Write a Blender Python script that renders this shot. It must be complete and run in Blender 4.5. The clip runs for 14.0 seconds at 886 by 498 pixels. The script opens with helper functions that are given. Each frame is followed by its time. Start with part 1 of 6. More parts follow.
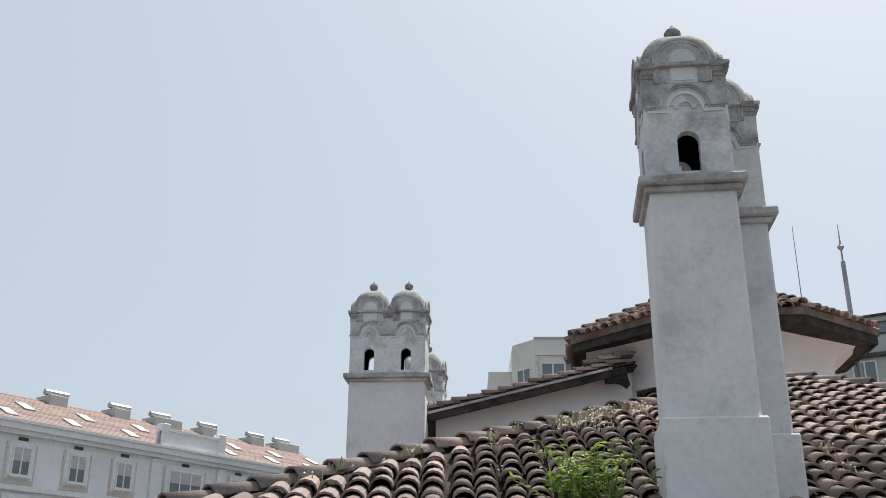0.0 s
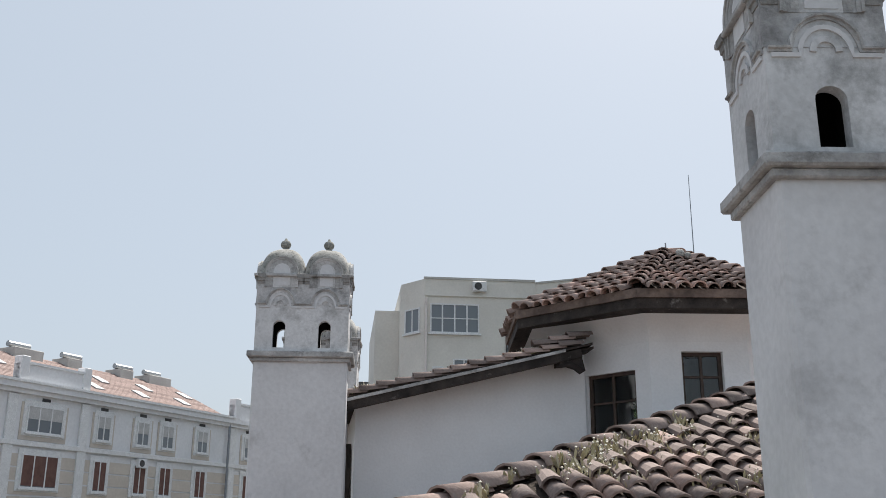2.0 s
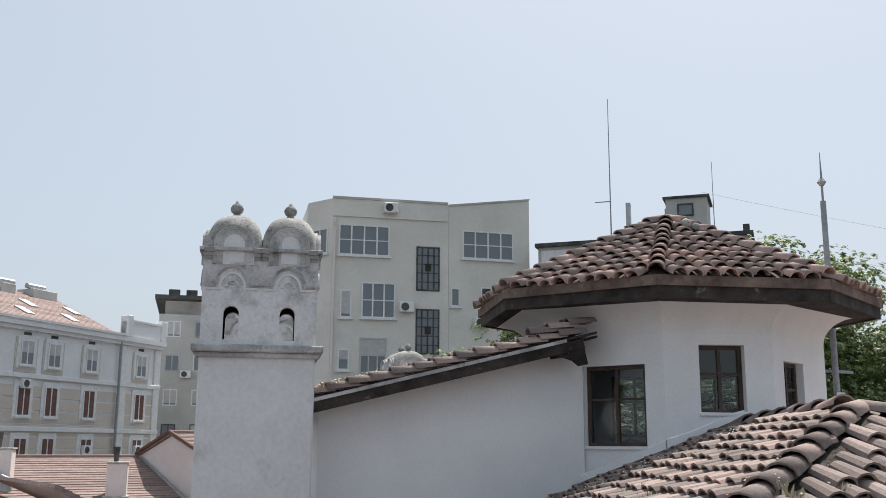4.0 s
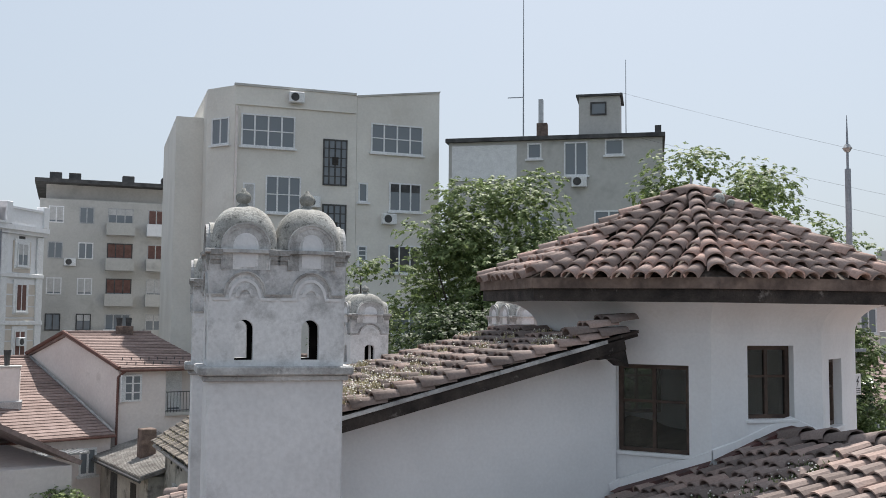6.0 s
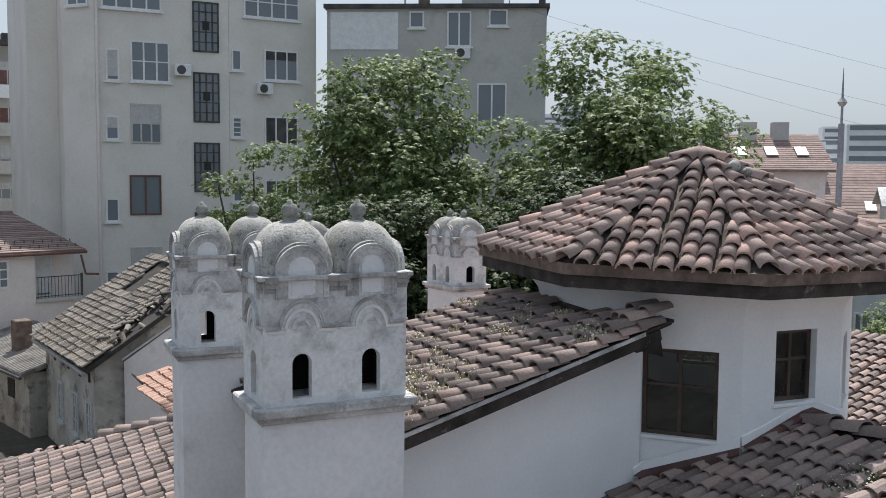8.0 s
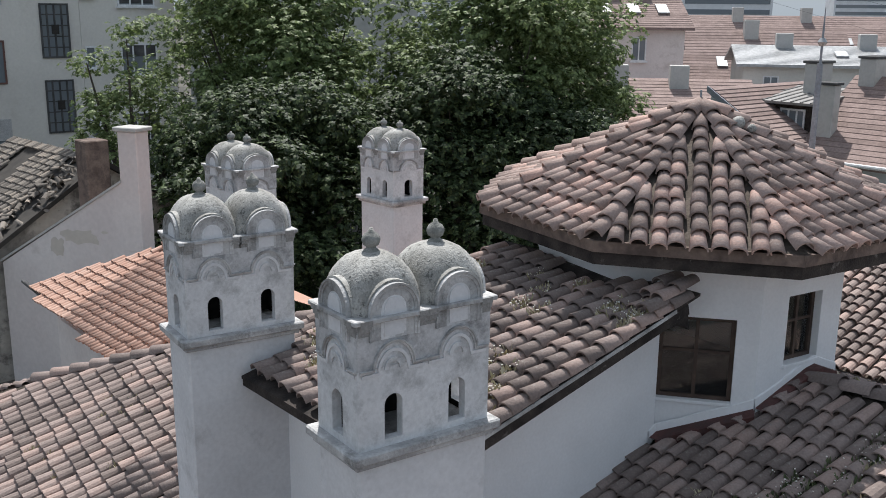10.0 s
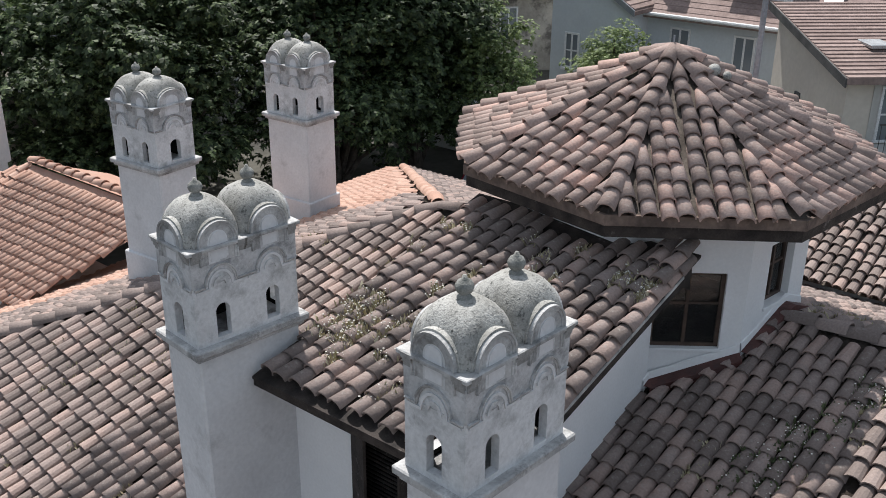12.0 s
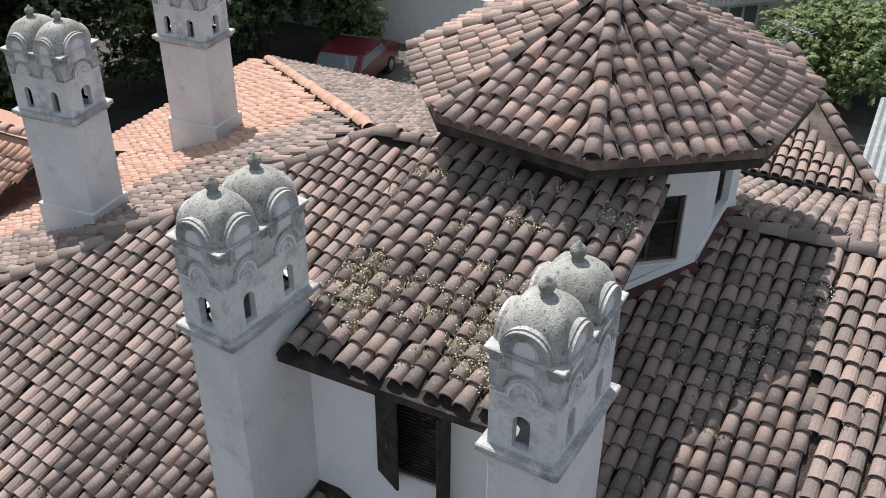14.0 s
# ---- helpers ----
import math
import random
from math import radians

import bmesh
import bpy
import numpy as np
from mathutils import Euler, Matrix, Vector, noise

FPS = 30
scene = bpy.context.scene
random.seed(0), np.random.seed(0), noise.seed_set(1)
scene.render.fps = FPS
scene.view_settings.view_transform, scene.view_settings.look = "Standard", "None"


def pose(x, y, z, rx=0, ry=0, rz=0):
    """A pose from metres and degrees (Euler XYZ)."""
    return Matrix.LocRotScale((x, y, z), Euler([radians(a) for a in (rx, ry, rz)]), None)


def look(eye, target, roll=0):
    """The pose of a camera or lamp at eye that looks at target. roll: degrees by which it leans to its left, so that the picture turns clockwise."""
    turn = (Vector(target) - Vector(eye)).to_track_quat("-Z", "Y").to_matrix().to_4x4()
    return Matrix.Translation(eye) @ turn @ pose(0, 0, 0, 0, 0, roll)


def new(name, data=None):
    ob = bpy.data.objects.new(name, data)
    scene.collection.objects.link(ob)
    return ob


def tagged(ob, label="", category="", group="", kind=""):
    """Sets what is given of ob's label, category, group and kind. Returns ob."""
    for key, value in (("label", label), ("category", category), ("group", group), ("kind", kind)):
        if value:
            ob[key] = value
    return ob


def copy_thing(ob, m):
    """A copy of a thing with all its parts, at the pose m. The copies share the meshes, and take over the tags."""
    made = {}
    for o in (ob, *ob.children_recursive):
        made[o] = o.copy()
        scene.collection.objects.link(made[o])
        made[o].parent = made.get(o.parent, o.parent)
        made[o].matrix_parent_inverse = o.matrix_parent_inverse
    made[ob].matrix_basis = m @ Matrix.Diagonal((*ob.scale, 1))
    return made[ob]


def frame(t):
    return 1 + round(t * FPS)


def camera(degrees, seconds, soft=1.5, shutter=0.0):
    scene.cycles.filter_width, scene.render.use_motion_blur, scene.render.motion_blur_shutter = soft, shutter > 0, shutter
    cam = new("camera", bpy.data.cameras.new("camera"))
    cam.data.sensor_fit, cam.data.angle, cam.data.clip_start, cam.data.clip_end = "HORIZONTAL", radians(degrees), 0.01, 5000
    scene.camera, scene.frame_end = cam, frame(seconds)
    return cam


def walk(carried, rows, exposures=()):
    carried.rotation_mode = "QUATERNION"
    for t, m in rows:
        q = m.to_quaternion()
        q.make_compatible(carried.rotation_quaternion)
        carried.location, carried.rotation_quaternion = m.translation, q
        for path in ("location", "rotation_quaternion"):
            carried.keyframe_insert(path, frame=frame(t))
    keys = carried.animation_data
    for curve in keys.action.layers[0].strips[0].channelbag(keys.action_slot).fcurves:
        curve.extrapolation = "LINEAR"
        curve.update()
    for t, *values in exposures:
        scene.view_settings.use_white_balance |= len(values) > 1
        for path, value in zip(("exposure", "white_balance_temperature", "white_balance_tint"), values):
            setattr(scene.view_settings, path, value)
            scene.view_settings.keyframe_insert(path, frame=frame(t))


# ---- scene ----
cam = camera(48.9, 14.0, soft=0.9)
METRES, EYE, TILT, LEAN, TURN = 16.8, 4.5, 0.0, 0.0, 0.0
ROWS = [
    (0.0, 0.0, 0.0, 0.0, -0.09, 20.94, -0.25),
    (0.5, -0.0108, 0.0361, 0.0197, -2.09, 19.98, -0.23),
    (1.0, -0.02, 0.0695, 0.0369, -3.96, 19.03, -0.23),
    (1.5, -0.0298, 0.1048, 0.0551, -5.94, 17.95, -0.27),
    (2.0, -0.0385, 0.1365, 0.0718, -7.62, 16.82, -0.27),
    (2.5, -0.0486, 0.1694, 0.09, -9.33, 15.59, -0.25),
    (5.0, -0.1124, 0.307, 0.1859, -17.49, 8.03, -0.42),
    (5.5, -0.1301, 0.3315, 0.2072, -19.34, 6.06, -0.46),
    (6.0, -0.1475, 0.3538, 0.2269, -21.13, 4.19, -0.46),
    (6.5, -0.1672, 0.3767, 0.2482, -23.2, 2.17, -0.46),
    (7.0, -0.1857, 0.3974, 0.2676, -25.4, 0.22, -0.43),
    (7.5, -0.2061, 0.4195, 0.2883, -27.78, -2.25, -0.42),
    (8.0, -0.224, 0.4403, 0.3074, -29.97, -4.59, -0.44),
    (10.5, -0.3068, 0.5592, 0.401, -41.97, -16.19, -0.54),
    (11.0, -0.3203, 0.5868, 0.4197, -44.72, -18.59, -0.5),
    (11.5, -0.3314, 0.6122, 0.4376, -47.45, -20.8, -0.47),
    (12.0, -0.3429, 0.64, 0.4563, -50.61, -23.19, -0.44),
    (12.5, -0.354, 0.6643, 0.4736, -53.54, -25.41, -0.42),
    (13.0, -0.3668, 0.6901, 0.4923, -56.76, -27.81, -0.38),
    (13.5, -0.3795, 0.7136, 0.5086, -59.75, -29.99, -0.36),
    (14.0, -0.3944, 0.74, 0.5274, -63.02, -32.36, -0.32),
]
walk(cam, [(t, pose(0, 0, EYE, TILT, LEAN, TURN) @ pose(METRES * x, METRES * y, METRES * z, 90 + pitch, roll, yaw)) for t, x, y, z, yaw, pitch, roll in ROWS],
     [(0.0, 0.45, 6500, 10), (3.0, 0.45, 6470, 11), (5.5, 0.48, 6430, 11), (8.0, 0.37, 6250, 11), (10.5, 0.26, 6220, 11), (14.0, 0.24, 6350, 11)])

# exposure falls as the view turns from the bright sky down to the roofs
# ---- world and sun ----
SUN_DIR = Vector((0.32, 0.44, 1.0)).normalized()
world = bpy.data.worlds.new("world")
scene.world = world
world.use_nodes = True
wn = world.node_tree.nodes
sky = wn.new("ShaderNodeTexSky")
sky.sky_type = "NISHITA"
sky.sun_disc = False
sky.sun_elevation = math.asin(SUN_DIR.z)
sky.sun_rotation = math.atan2(SUN_DIR.x, SUN_DIR.y)
sky.air_density, sky.dust_density, sky.ozone_density = 1.0, 4.0, 1.0
wn["Background"].inputs[1].default_value = 0.104
haze = wn.new("ShaderNodeMix")
haze.data_type = "RGBA"
haze.inputs[0].default_value = 0.7
haze.inputs[7].default_value = (4.4, 5.0, 5.5, 1)
world.node_tree.links.new(sky.outputs[0], haze.inputs[6])
world.node_tree.links.new(haze.outputs[2], wn["Background"].inputs[0])
sun_lamp = bpy.data.lights.new("sun", "SUN")
sun_lamp.energy, sun_lamp.angle, sun_lamp.color = 5.0, radians(0.6), (1.0, 0.95, 0.87)
sun = new("sun", sun_lamp)
sun.matrix_basis = look((0, 0, 60), Vector((0, 0, 60)) - SUN_DIR)


# ---- materials ----
def material(name, colours, rough=0.85, scale=4.0, fine=40.0, bump=0.2, metal=0.0, random_mix=0.0, stain=None, stain_scale=1.2, stain_low=0.5, stain_high=0.7, spec=0.4, stretch=(1, 1, 1), grit=0.17):
    """A procedural surface: two colours mixed by coarse noise, fine grain on top, optional stains with ragged outlines."""
    m = bpy.data.materials.new(name)
    m.use_nodes = True
    t = m.node_tree
    nd, ln = t.nodes, t.links
    b = nd["Principled BSDF"]
    b.inputs["Roughness"].default_value = rough
    b.inputs["Metallic"].default_value = metal
    b.inputs["Specular IOR Level"].default_value = spec
    co = nd.new("ShaderNodeTexCoord")
    mp = nd.new("ShaderNodeMapping")
    mp.inputs["Scale"].default_value = stretch
    ln.new(co.outputs["Object"], mp.inputs[0])
    coarse = nd.new("ShaderNodeTexNoise")
    coarse.inputs["Scale"].default_value, coarse.inputs["Detail"].default_value = scale, 6
    ln.new(mp.outputs[0], coarse.inputs["Vector"])
    grain = nd.new("ShaderNodeTexNoise")
    grain.inputs["Scale"].default_value, grain.inputs["Detail"].default_value = fine, 5
    ln.new(mp.outputs[0], grain.inputs["Vector"])
    ramp = nd.new("ShaderNodeValToRGB")
    ramp.color_ramp.elements[0].position, ramp.color_ramp.elements[1].position = 0.35, 0.65
    ramp.color_ramp.elements[0].color = (*colours[0], 1)
    ramp.color_ramp.elements[1].color = (*colours[1], 1)
    for k, c in enumerate(colours[2:]):
        e = ramp.color_ramp.elements.new(0.72 + 0.1 * k)
        e.color = (*c, 1)
    fac = coarse.outputs["Fac"]
    if random_mix:
        info = nd.new("ShaderNodeObjectInfo")
        geo = nd.new("ShaderNodeNewGeometry")
        add = nd.new("ShaderNodeMath")
        add.operation = "ADD"
        ln.new(info.outputs["Random"], add.inputs[0])
        ln.new(geo.outputs["Random Per Island"], add.inputs[1])
        fr = nd.new("ShaderNodeMath")
        fr.operation = "FRACT"
        ln.new(add.outputs[0], fr.inputs[0])
        mx = nd.new("ShaderNodeMix")
        mx.inputs[0].default_value = random_mix
        ln.new(coarse.outputs["Fac"], mx.inputs[2])
        ln.new(fr.outputs[0], mx.inputs[3])
        fac = mx.outputs[0]
        # the noise starts elsewhere on each piece
        off = nd.new("ShaderNodeVectorMath")
        off.operation = "ADD"
        ml = nd.new("ShaderNodeMath")
        ml.operation = "MULTIPLY"
        ml.inputs[1].default_value = 37.0
        ln.new(fr.outputs[0], ml.inputs[0])
        ln.new(mp.outputs[0], off.inputs[0])
        ln.new(ml.outputs[0], off.inputs[1])
        ln.new(off.outputs[0], coarse.inputs["Vector"])
        ln.new(off.outputs[0], grain.inputs["Vector"])
    ln.new(fac, ramp.inputs[0])
    gr = nd.new("ShaderNodeMapRange")
    gr.inputs[1].default_value, gr.inputs[2].default_value = 0.3, 0.7
    gr.inputs[3].default_value, gr.inputs[4].default_value = 1 - grit, 1 + grit
    ln.new(grain.outputs["Fac"], gr.inputs[0])
    mul = nd.new("ShaderNodeMix")
    mul.data_type, mul.blend_type = "RGBA", "MULTIPLY"
    mul.inputs[0].default_value = 1.0
    ln.new(ramp.outputs[0], mul.inputs[6])
    ln.new(gr.outputs[0], mul.inputs[7])
    col = mul.outputs[2]
    if stain:
        st = nd.new("ShaderNodeTexNoise")
        st.inputs["Scale"].default_value, st.inputs["Detail"].default_value, st.inputs["Roughness"].default_value = stain_scale, 9, 0.72
        ln.new(co.outputs["Object"], st.inputs["Vector"])
        sr = nd.new("ShaderNodeMapRange")
        sr.inputs[1].default_value, sr.inputs[2].default_value = stain_low, stain_high
        ln.new(st.outputs["Fac"], sr.inputs[0])
        sm = nd.new("ShaderNodeMix")
        sm.data_type = "RGBA"
        ln.new(sr.outputs[0], sm.inputs[0])
        ln.new(col, sm.inputs[6])
        sm.inputs[7].default_value = (*stain, 1)
        col = sm.outputs[2]
    ln.new(col, b.inputs["Base Color"])
    if bump:
        bp = nd.new("ShaderNodeBump")
        bp.inputs["Strength"].default_value, bp.inputs["Distance"].default_value = bump, 0.02
        ln.new(grain.outputs["Fac"], bp.inputs["Height"])
        ln.new(bp.outputs[0], b.inputs["Normal"])
    return m


def glass(name, tint, rough=0.03, clear=0.6, inside=(0.03, 0.035, 0.04)):
    """Window glass: sees through by its share of clear, and reflects by its angle."""
    m = bpy.data.materials.new(name)
    m.use_nodes = True
    nd, ln = m.node_tree.nodes, m.node_tree.links
    out = nd["Material Output"]
    tr, gl, df = nd.new("ShaderNodeBsdfTransparent"), nd.new("ShaderNodeBsdfGlossy"), nd.new("ShaderNodeBsdfDiffuse")
    tr.inputs[0].default_value = (*tint, 1)
    df.inputs[0].default_value = (*inside, 1)
    gl.inputs["Roughness"].default_value = rough
    a, b2, fr = nd.new("ShaderNodeMixShader"), nd.new("ShaderNodeMixShader"), nd.new("ShaderNodeFresnel")
    fr.inputs[0].default_value = 1.5
    a.inputs[0].default_value = 1 - clear
    ln.new(tr.outputs[0], a.inputs[1])
    ln.new(df.outputs[0], a.inputs[2])
    ln.new(fr.outputs[0], b2.inputs[0])
    ln.new(a.outputs[0], b2.inputs[1])
    ln.new(gl.outputs[0], b2.inputs[2])
    ln.new(b2.outputs[0], out.inputs[0])
    return m


TILE = material("old_roof_tile", [(0.185, 0.15, 0.137), (0.3, 0.24, 0.219), (0.345, 0.26, 0.23)], 0.9, 3.0, 40, 0.25, random_mix=0.62, stain=(0.36, 0.335, 0.31), stain_scale=7, stain_low=0.6, stain_high=0.8, spec=0.25, grit=0.14)
TILE_RED = material("dusty_red_roof_tile", [(0.285, 0.218, 0.193), (0.43, 0.325, 0.29), (0.5, 0.345, 0.295)], 0.9, 3.0, 40, 0.25, random_mix=0.62, stain=(0.42, 0.385, 0.355), stain_scale=7, stain_low=0.6, stain_high=0.8, spec=0.25, grit=0.14)
TILE_ORANGE = material("new_orange_tile", [(0.42, 0.26, 0.2), (0.52, 0.35, 0.28), (0.45, 0.29, 0.23)], 0.85, 4, 45, 0.2, random_mix=0.5, stain=(0.46, 0.38, 0.33), stain_scale=2, stain_low=0.55, stain_high=0.8, spec=0.25, grit=0.1)
TILE_FAR = material("far_roof_tile", [(0.2, 0.15, 0.137), (0.3, 0.23, 0.212)], 0.9, 1.6, 9, 0.3, random_mix=0.3, spec=0.2)
TILE_GREY = material("grey_decayed_tile", [(0.15, 0.135, 0.12), (0.27, 0.24, 0.21), (0.3, 0.26, 0.22)], 0.95, 3, 40, 0.3, random_mix=0.6, spec=0.2, grit=0.2)
MORTAR = material("roof_mortar", [(0.06, 0.05, 0.043), (0.13, 0.11, 0.095)], 0.95, 3, 30, 0.6, spec=0.2)
PLASTER = material("aged_white_plaster", [(0.6, 0.605, 0.62), (0.69, 0.695, 0.71)], 0.9, 1.3, 22, 0.14, stain=(0.36, 0.36, 0.365), stain_scale=1.7, stain_low=0.56, stain_high=0.8, spec=0.2, grit=0.06)
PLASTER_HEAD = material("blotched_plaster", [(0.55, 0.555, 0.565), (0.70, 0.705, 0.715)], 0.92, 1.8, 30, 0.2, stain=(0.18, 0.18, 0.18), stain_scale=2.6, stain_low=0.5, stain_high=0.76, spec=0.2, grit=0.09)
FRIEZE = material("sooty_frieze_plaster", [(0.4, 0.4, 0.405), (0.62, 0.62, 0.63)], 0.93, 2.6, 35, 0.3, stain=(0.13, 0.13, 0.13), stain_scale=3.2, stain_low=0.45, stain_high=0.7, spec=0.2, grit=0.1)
PLASTER_DIRTY = material("weathered_plaster", [(0.33, 0.33, 0.33), (0.55, 0.55, 0.55)], 0.95, 3.5, 40, 0.5, stain=(0.13, 0.13, 0.125), stain_scale=4.0, stain_low=0.5, stain_high=0.72, spec=0.2, grit=0.12)
DOME = material("lichen_grey_dome", [(0.27, 0.267, 0.25), (0.44, 0.435, 0.415)], 0.95, 5, 70, 0.4, stain=(0.09, 0.09, 0.085), stain_scale=26, stain_low=0.53, stain_high=0.66, spec=0.2)
RING = material("sooty_moulding", [(0.22, 0.22, 0.215), (0.42, 0.42, 0.415)], 0.95, 4, 45, 0.5, stain=(0.09, 0.09, 0.088), stain_scale=4, stain_low=0.48, stain_high=0.72, spec=0.2, grit=0.12)
# painted shade: near black for the hollow inside of the chimney heads
HEAD_INSIDE = material("unlit_head_inside", [(0.012, 0.012, 0.012), (0.025, 0.024, 0.023)], 0.95, 4, 30, 0.1, spec=0.1)
VALLEY_WEED = material("grey_green_weed", [(0.07, 0.09, 0.04), (0.12, 0.14, 0.07)], 0.8, 8, 40, 0, random_mix=0.7)
KNOB = material("grey_finial_stone", [(0.16, 0.165, 0.155), (0.32, 0.32, 0.30)], 0.9, 14, 80, 0.5, spec=0.2)
WALL = material("white_wall_plaster", [(0.77, 0.775, 0.785), (0.83, 0.835, 0.845)], 0.9, 1.5, 30, 0.1, stain=(0.66, 0.65, 0.63), stain_scale=1.6, stain_low=0.62, stain_high=0.85, spec=0.2, grit=0.03)
WOOD = material("dark_weathered_wood", [(0.018, 0.015, 0.014), (0.055, 0.045, 0.04)], 0.8, 5, 50, 0.4, stain=(0.24, 0.22, 0.205), stain_scale=6, stain_low=0.6, stain_high=0.74, spec=0.3)
FRAME = material("brown_window_frame", [(0.05, 0.032, 0.025), (0.09, 0.06, 0.045)], 0.6, 5, 40, 0.2)
FLASH = material("red_brown_flashing", [(0.07, 0.03, 0.027), (0.12, 0.05, 0.045)], 0.6, 4, 30, 0.2, stain=(0.06, 0.04, 0.04), stain_scale=5, stain_low=0.5, stain_high=0.7)
GLASS = glass("window_glass", (0.9, 0.93, 0.93), clear=0.9)
# the pale blue-grey diffuse share paints in curtains and reflected sky
DARK_GLASS = glass("far_window_glass", (0.5, 0.55, 0.6), clear=0.1, inside=(0.2, 0.225, 0.25))
# near black that stands for the shade inside rooms, holes and roofs
UNLIT = material("unlit_interior", [(0.03, 0.028, 0.026), (0.05, 0.045, 0.04)], 0.9, 3, 20, 0)
GROUND = material("city_ground", [(0.06, 0.058, 0.052), (0.12, 0.115, 0.1)], 0.95, 0.2, 3, 0.1, spec=0.2)
CREAM = material("cream_render", [(0.63, 0.61, 0.57), (0.70, 0.68, 0.635)], 0.9, 0.4, 8, 0.1, stain=(0.54, 0.51, 0.46), stain_scale=0.35, stain_low=0.55, stain_high=0.8, spec=0.2, grit=0.04)
GREY_RENDER = material("grey_render", [(0.42, 0.415, 0.40), (0.52, 0.515, 0.495)], 0.9, 0.5, 8, 0.1, stain=(0.28, 0.275, 0.265), stain_scale=0.5, stain_low=0.52, stain_high=0.75, spec=0.2, grit=0.06)
PALE_RENDER = material("pale_facade_render", [(0.68, 0.69, 0.71), (0.76, 0.77, 0.79)], 0.9, 0.4, 6, 0.1, spec=0.2, grit=0.05)
BEIGE_RENDER = material("beige_facade_panel", [(0.54, 0.49, 0.44), (0.6, 0.55, 0.49)], 0.9, 0.5, 6, 0.1, spec=0.2, grit=0.05)
PINK_RENDER = material("pinkish_house_plaster", [(0.66, 0.60, 0.58), (0.73, 0.68, 0.655)], 0.9, 0.6, 8, 0.1, stain=(0.45, 0.39, 0.36), stain_scale=0.6, stain_low=0.58, stain_high=0.8, spec=0.2, grit=0.05)
OLD_RENDER = material("decayed_plaster", [(0.32, 0.30, 0.27), (0.54, 0.51, 0.46)], 0.95, 0.8, 9, 0.4, stain=(0.15, 0.14, 0.13), stain_scale=0.9, stain_low=0.5, stain_high=0.62, spec=0.2, grit=0.08)
BLUE_RENDER = material("pale_blue_render", [(0.5, 0.54, 0.58), (0.56, 0.6, 0.63)], 0.9, 0.4, 8, 0.1, spec=0.2, grit=0.04)
WHITE_PAINT = material("white_paint", [(0.66, 0.67, 0.68), (0.74, 0.75, 0.76)], 0.6, 3, 20, 0.05)
ROLLER = material("rust_brown_blind", [(0.12, 0.06, 0.05), (0.16, 0.085, 0.07)], 0.7, 3, 20, 0.1)
PALE_BLIND = material("pale_roller_blind", [(0.42, 0.42, 0.42), (0.5, 0.5, 0.5)], 0.8, 3, 20, 0.1)
ROOF_METAL = material("weathered_grey_roof_metal", [(0.17, 0.165, 0.16), (0.25, 0.245, 0.24)], 0.6, 2, 20, 0.1, metal=0.2)
METAL = material("galvanised_metal", [(0.33, 0.34, 0.35), (0.45, 0.46, 0.47)], 0.45, 4, 30, 0.1, metal=0.7)
POLE = material("grey_painted_pole", [(0.24, 0.26, 0.29), (0.3, 0.32, 0.35)], 0.5, 4, 30, 0.05, metal=0.3)
ROOF_EDGE = material("dark_roofing_felt", [(0.05, 0.05, 0.052), (0.1, 0.1, 0.1)], 0.9, 2, 15, 0.2)
BRICK = material("sooty_brick", [(0.1, 0.075, 0.065), (0.2, 0.15, 0.125)], 0.95, 4, 20, 0.5)
BARK = material("tree_bark", [(0.05, 0.042, 0.035), (0.11, 0.095, 0.08)], 0.95, 4, 20, 0.6)

def leafy(name, colours, clear=0.35):
    """Leaves: matt green that lets some light through."""
    m = material(name, colours, 0.55, 0.6, 6, 0, random_mix=0.75, spec=0.3)
    nd, ln = m.node_tree.nodes, m.node_tree.links
    b = nd["Principled BSDF"]
    tl, mx = nd.new("ShaderNodeBsdfTranslucent"), nd.new("ShaderNodeMixShader")
    mx.inputs[0].default_value = clear
    ln.new(b.inputs["Base Color"].links[0].from_socket, tl.inputs[0])
    ln.new(b.outputs[0], mx.inputs[1])
    ln.new(tl.outputs[0], mx.inputs[2])
    ln.new(mx.outputs[0], nd["Material Output"].inputs[0])
    return m


LEAF = leafy("green_leaves", [(0.095, 0.135, 0.05), (0.19, 0.25, 0.095), (0.26, 0.33, 0.14)])
# darker copy of the green leaves, with the understory's shade in the colour
LEAF_SHADED = leafy("shaded_green_leaves", [(0.03, 0.048, 0.022), (0.07, 0.105, 0.045), (0.12, 0.165, 0.07)])
LEAF_WEED = leafy("weed_leaves", [(0.16, 0.24, 0.05), (0.26, 0.36, 0.09), (0.3, 0.4, 0.12)], 0.4)
WEED = material("dry_roof_weeds", [(0.42, 0.37, 0.24), (0.33, 0.3, 0.17), (0.55, 0.5, 0.37)], 0.9, 8, 40, 0, random_mix=0.7)
WEED_GREEN = material("green_weed", [(0.14, 0.2, 0.05), (0.2, 0.28, 0.08)], 0.8, 8, 40, 0, random_mix=0.7)
FLOWER = material("dry_blossom", [(0.6, 0.58, 0.52), (0.76, 0.74, 0.68)], 0.8, 8, 40, 0)
CORRUGATED = material("weathered_corrugated_sheet", [(0.17, 0.16, 0.15), (0.3, 0.285, 0.265)], 0.8, 2, 20, 0.3, stain=(0.12, 0.1, 0.09), stain_scale=1.5, stain_low=0.5, stain_high=0.7)
CAR_RED = material("dark_red_car_paint", [(0.11, 0.014, 0.02), (0.14, 0.018, 0.025)], 0.25, 2, 20, 0, spec=0.6)
RUBBER = material("black_tyre_rubber", [(0.015, 0.015, 0.015), (0.03, 0.03, 0.03)], 0.9, 6, 40, 0.2)


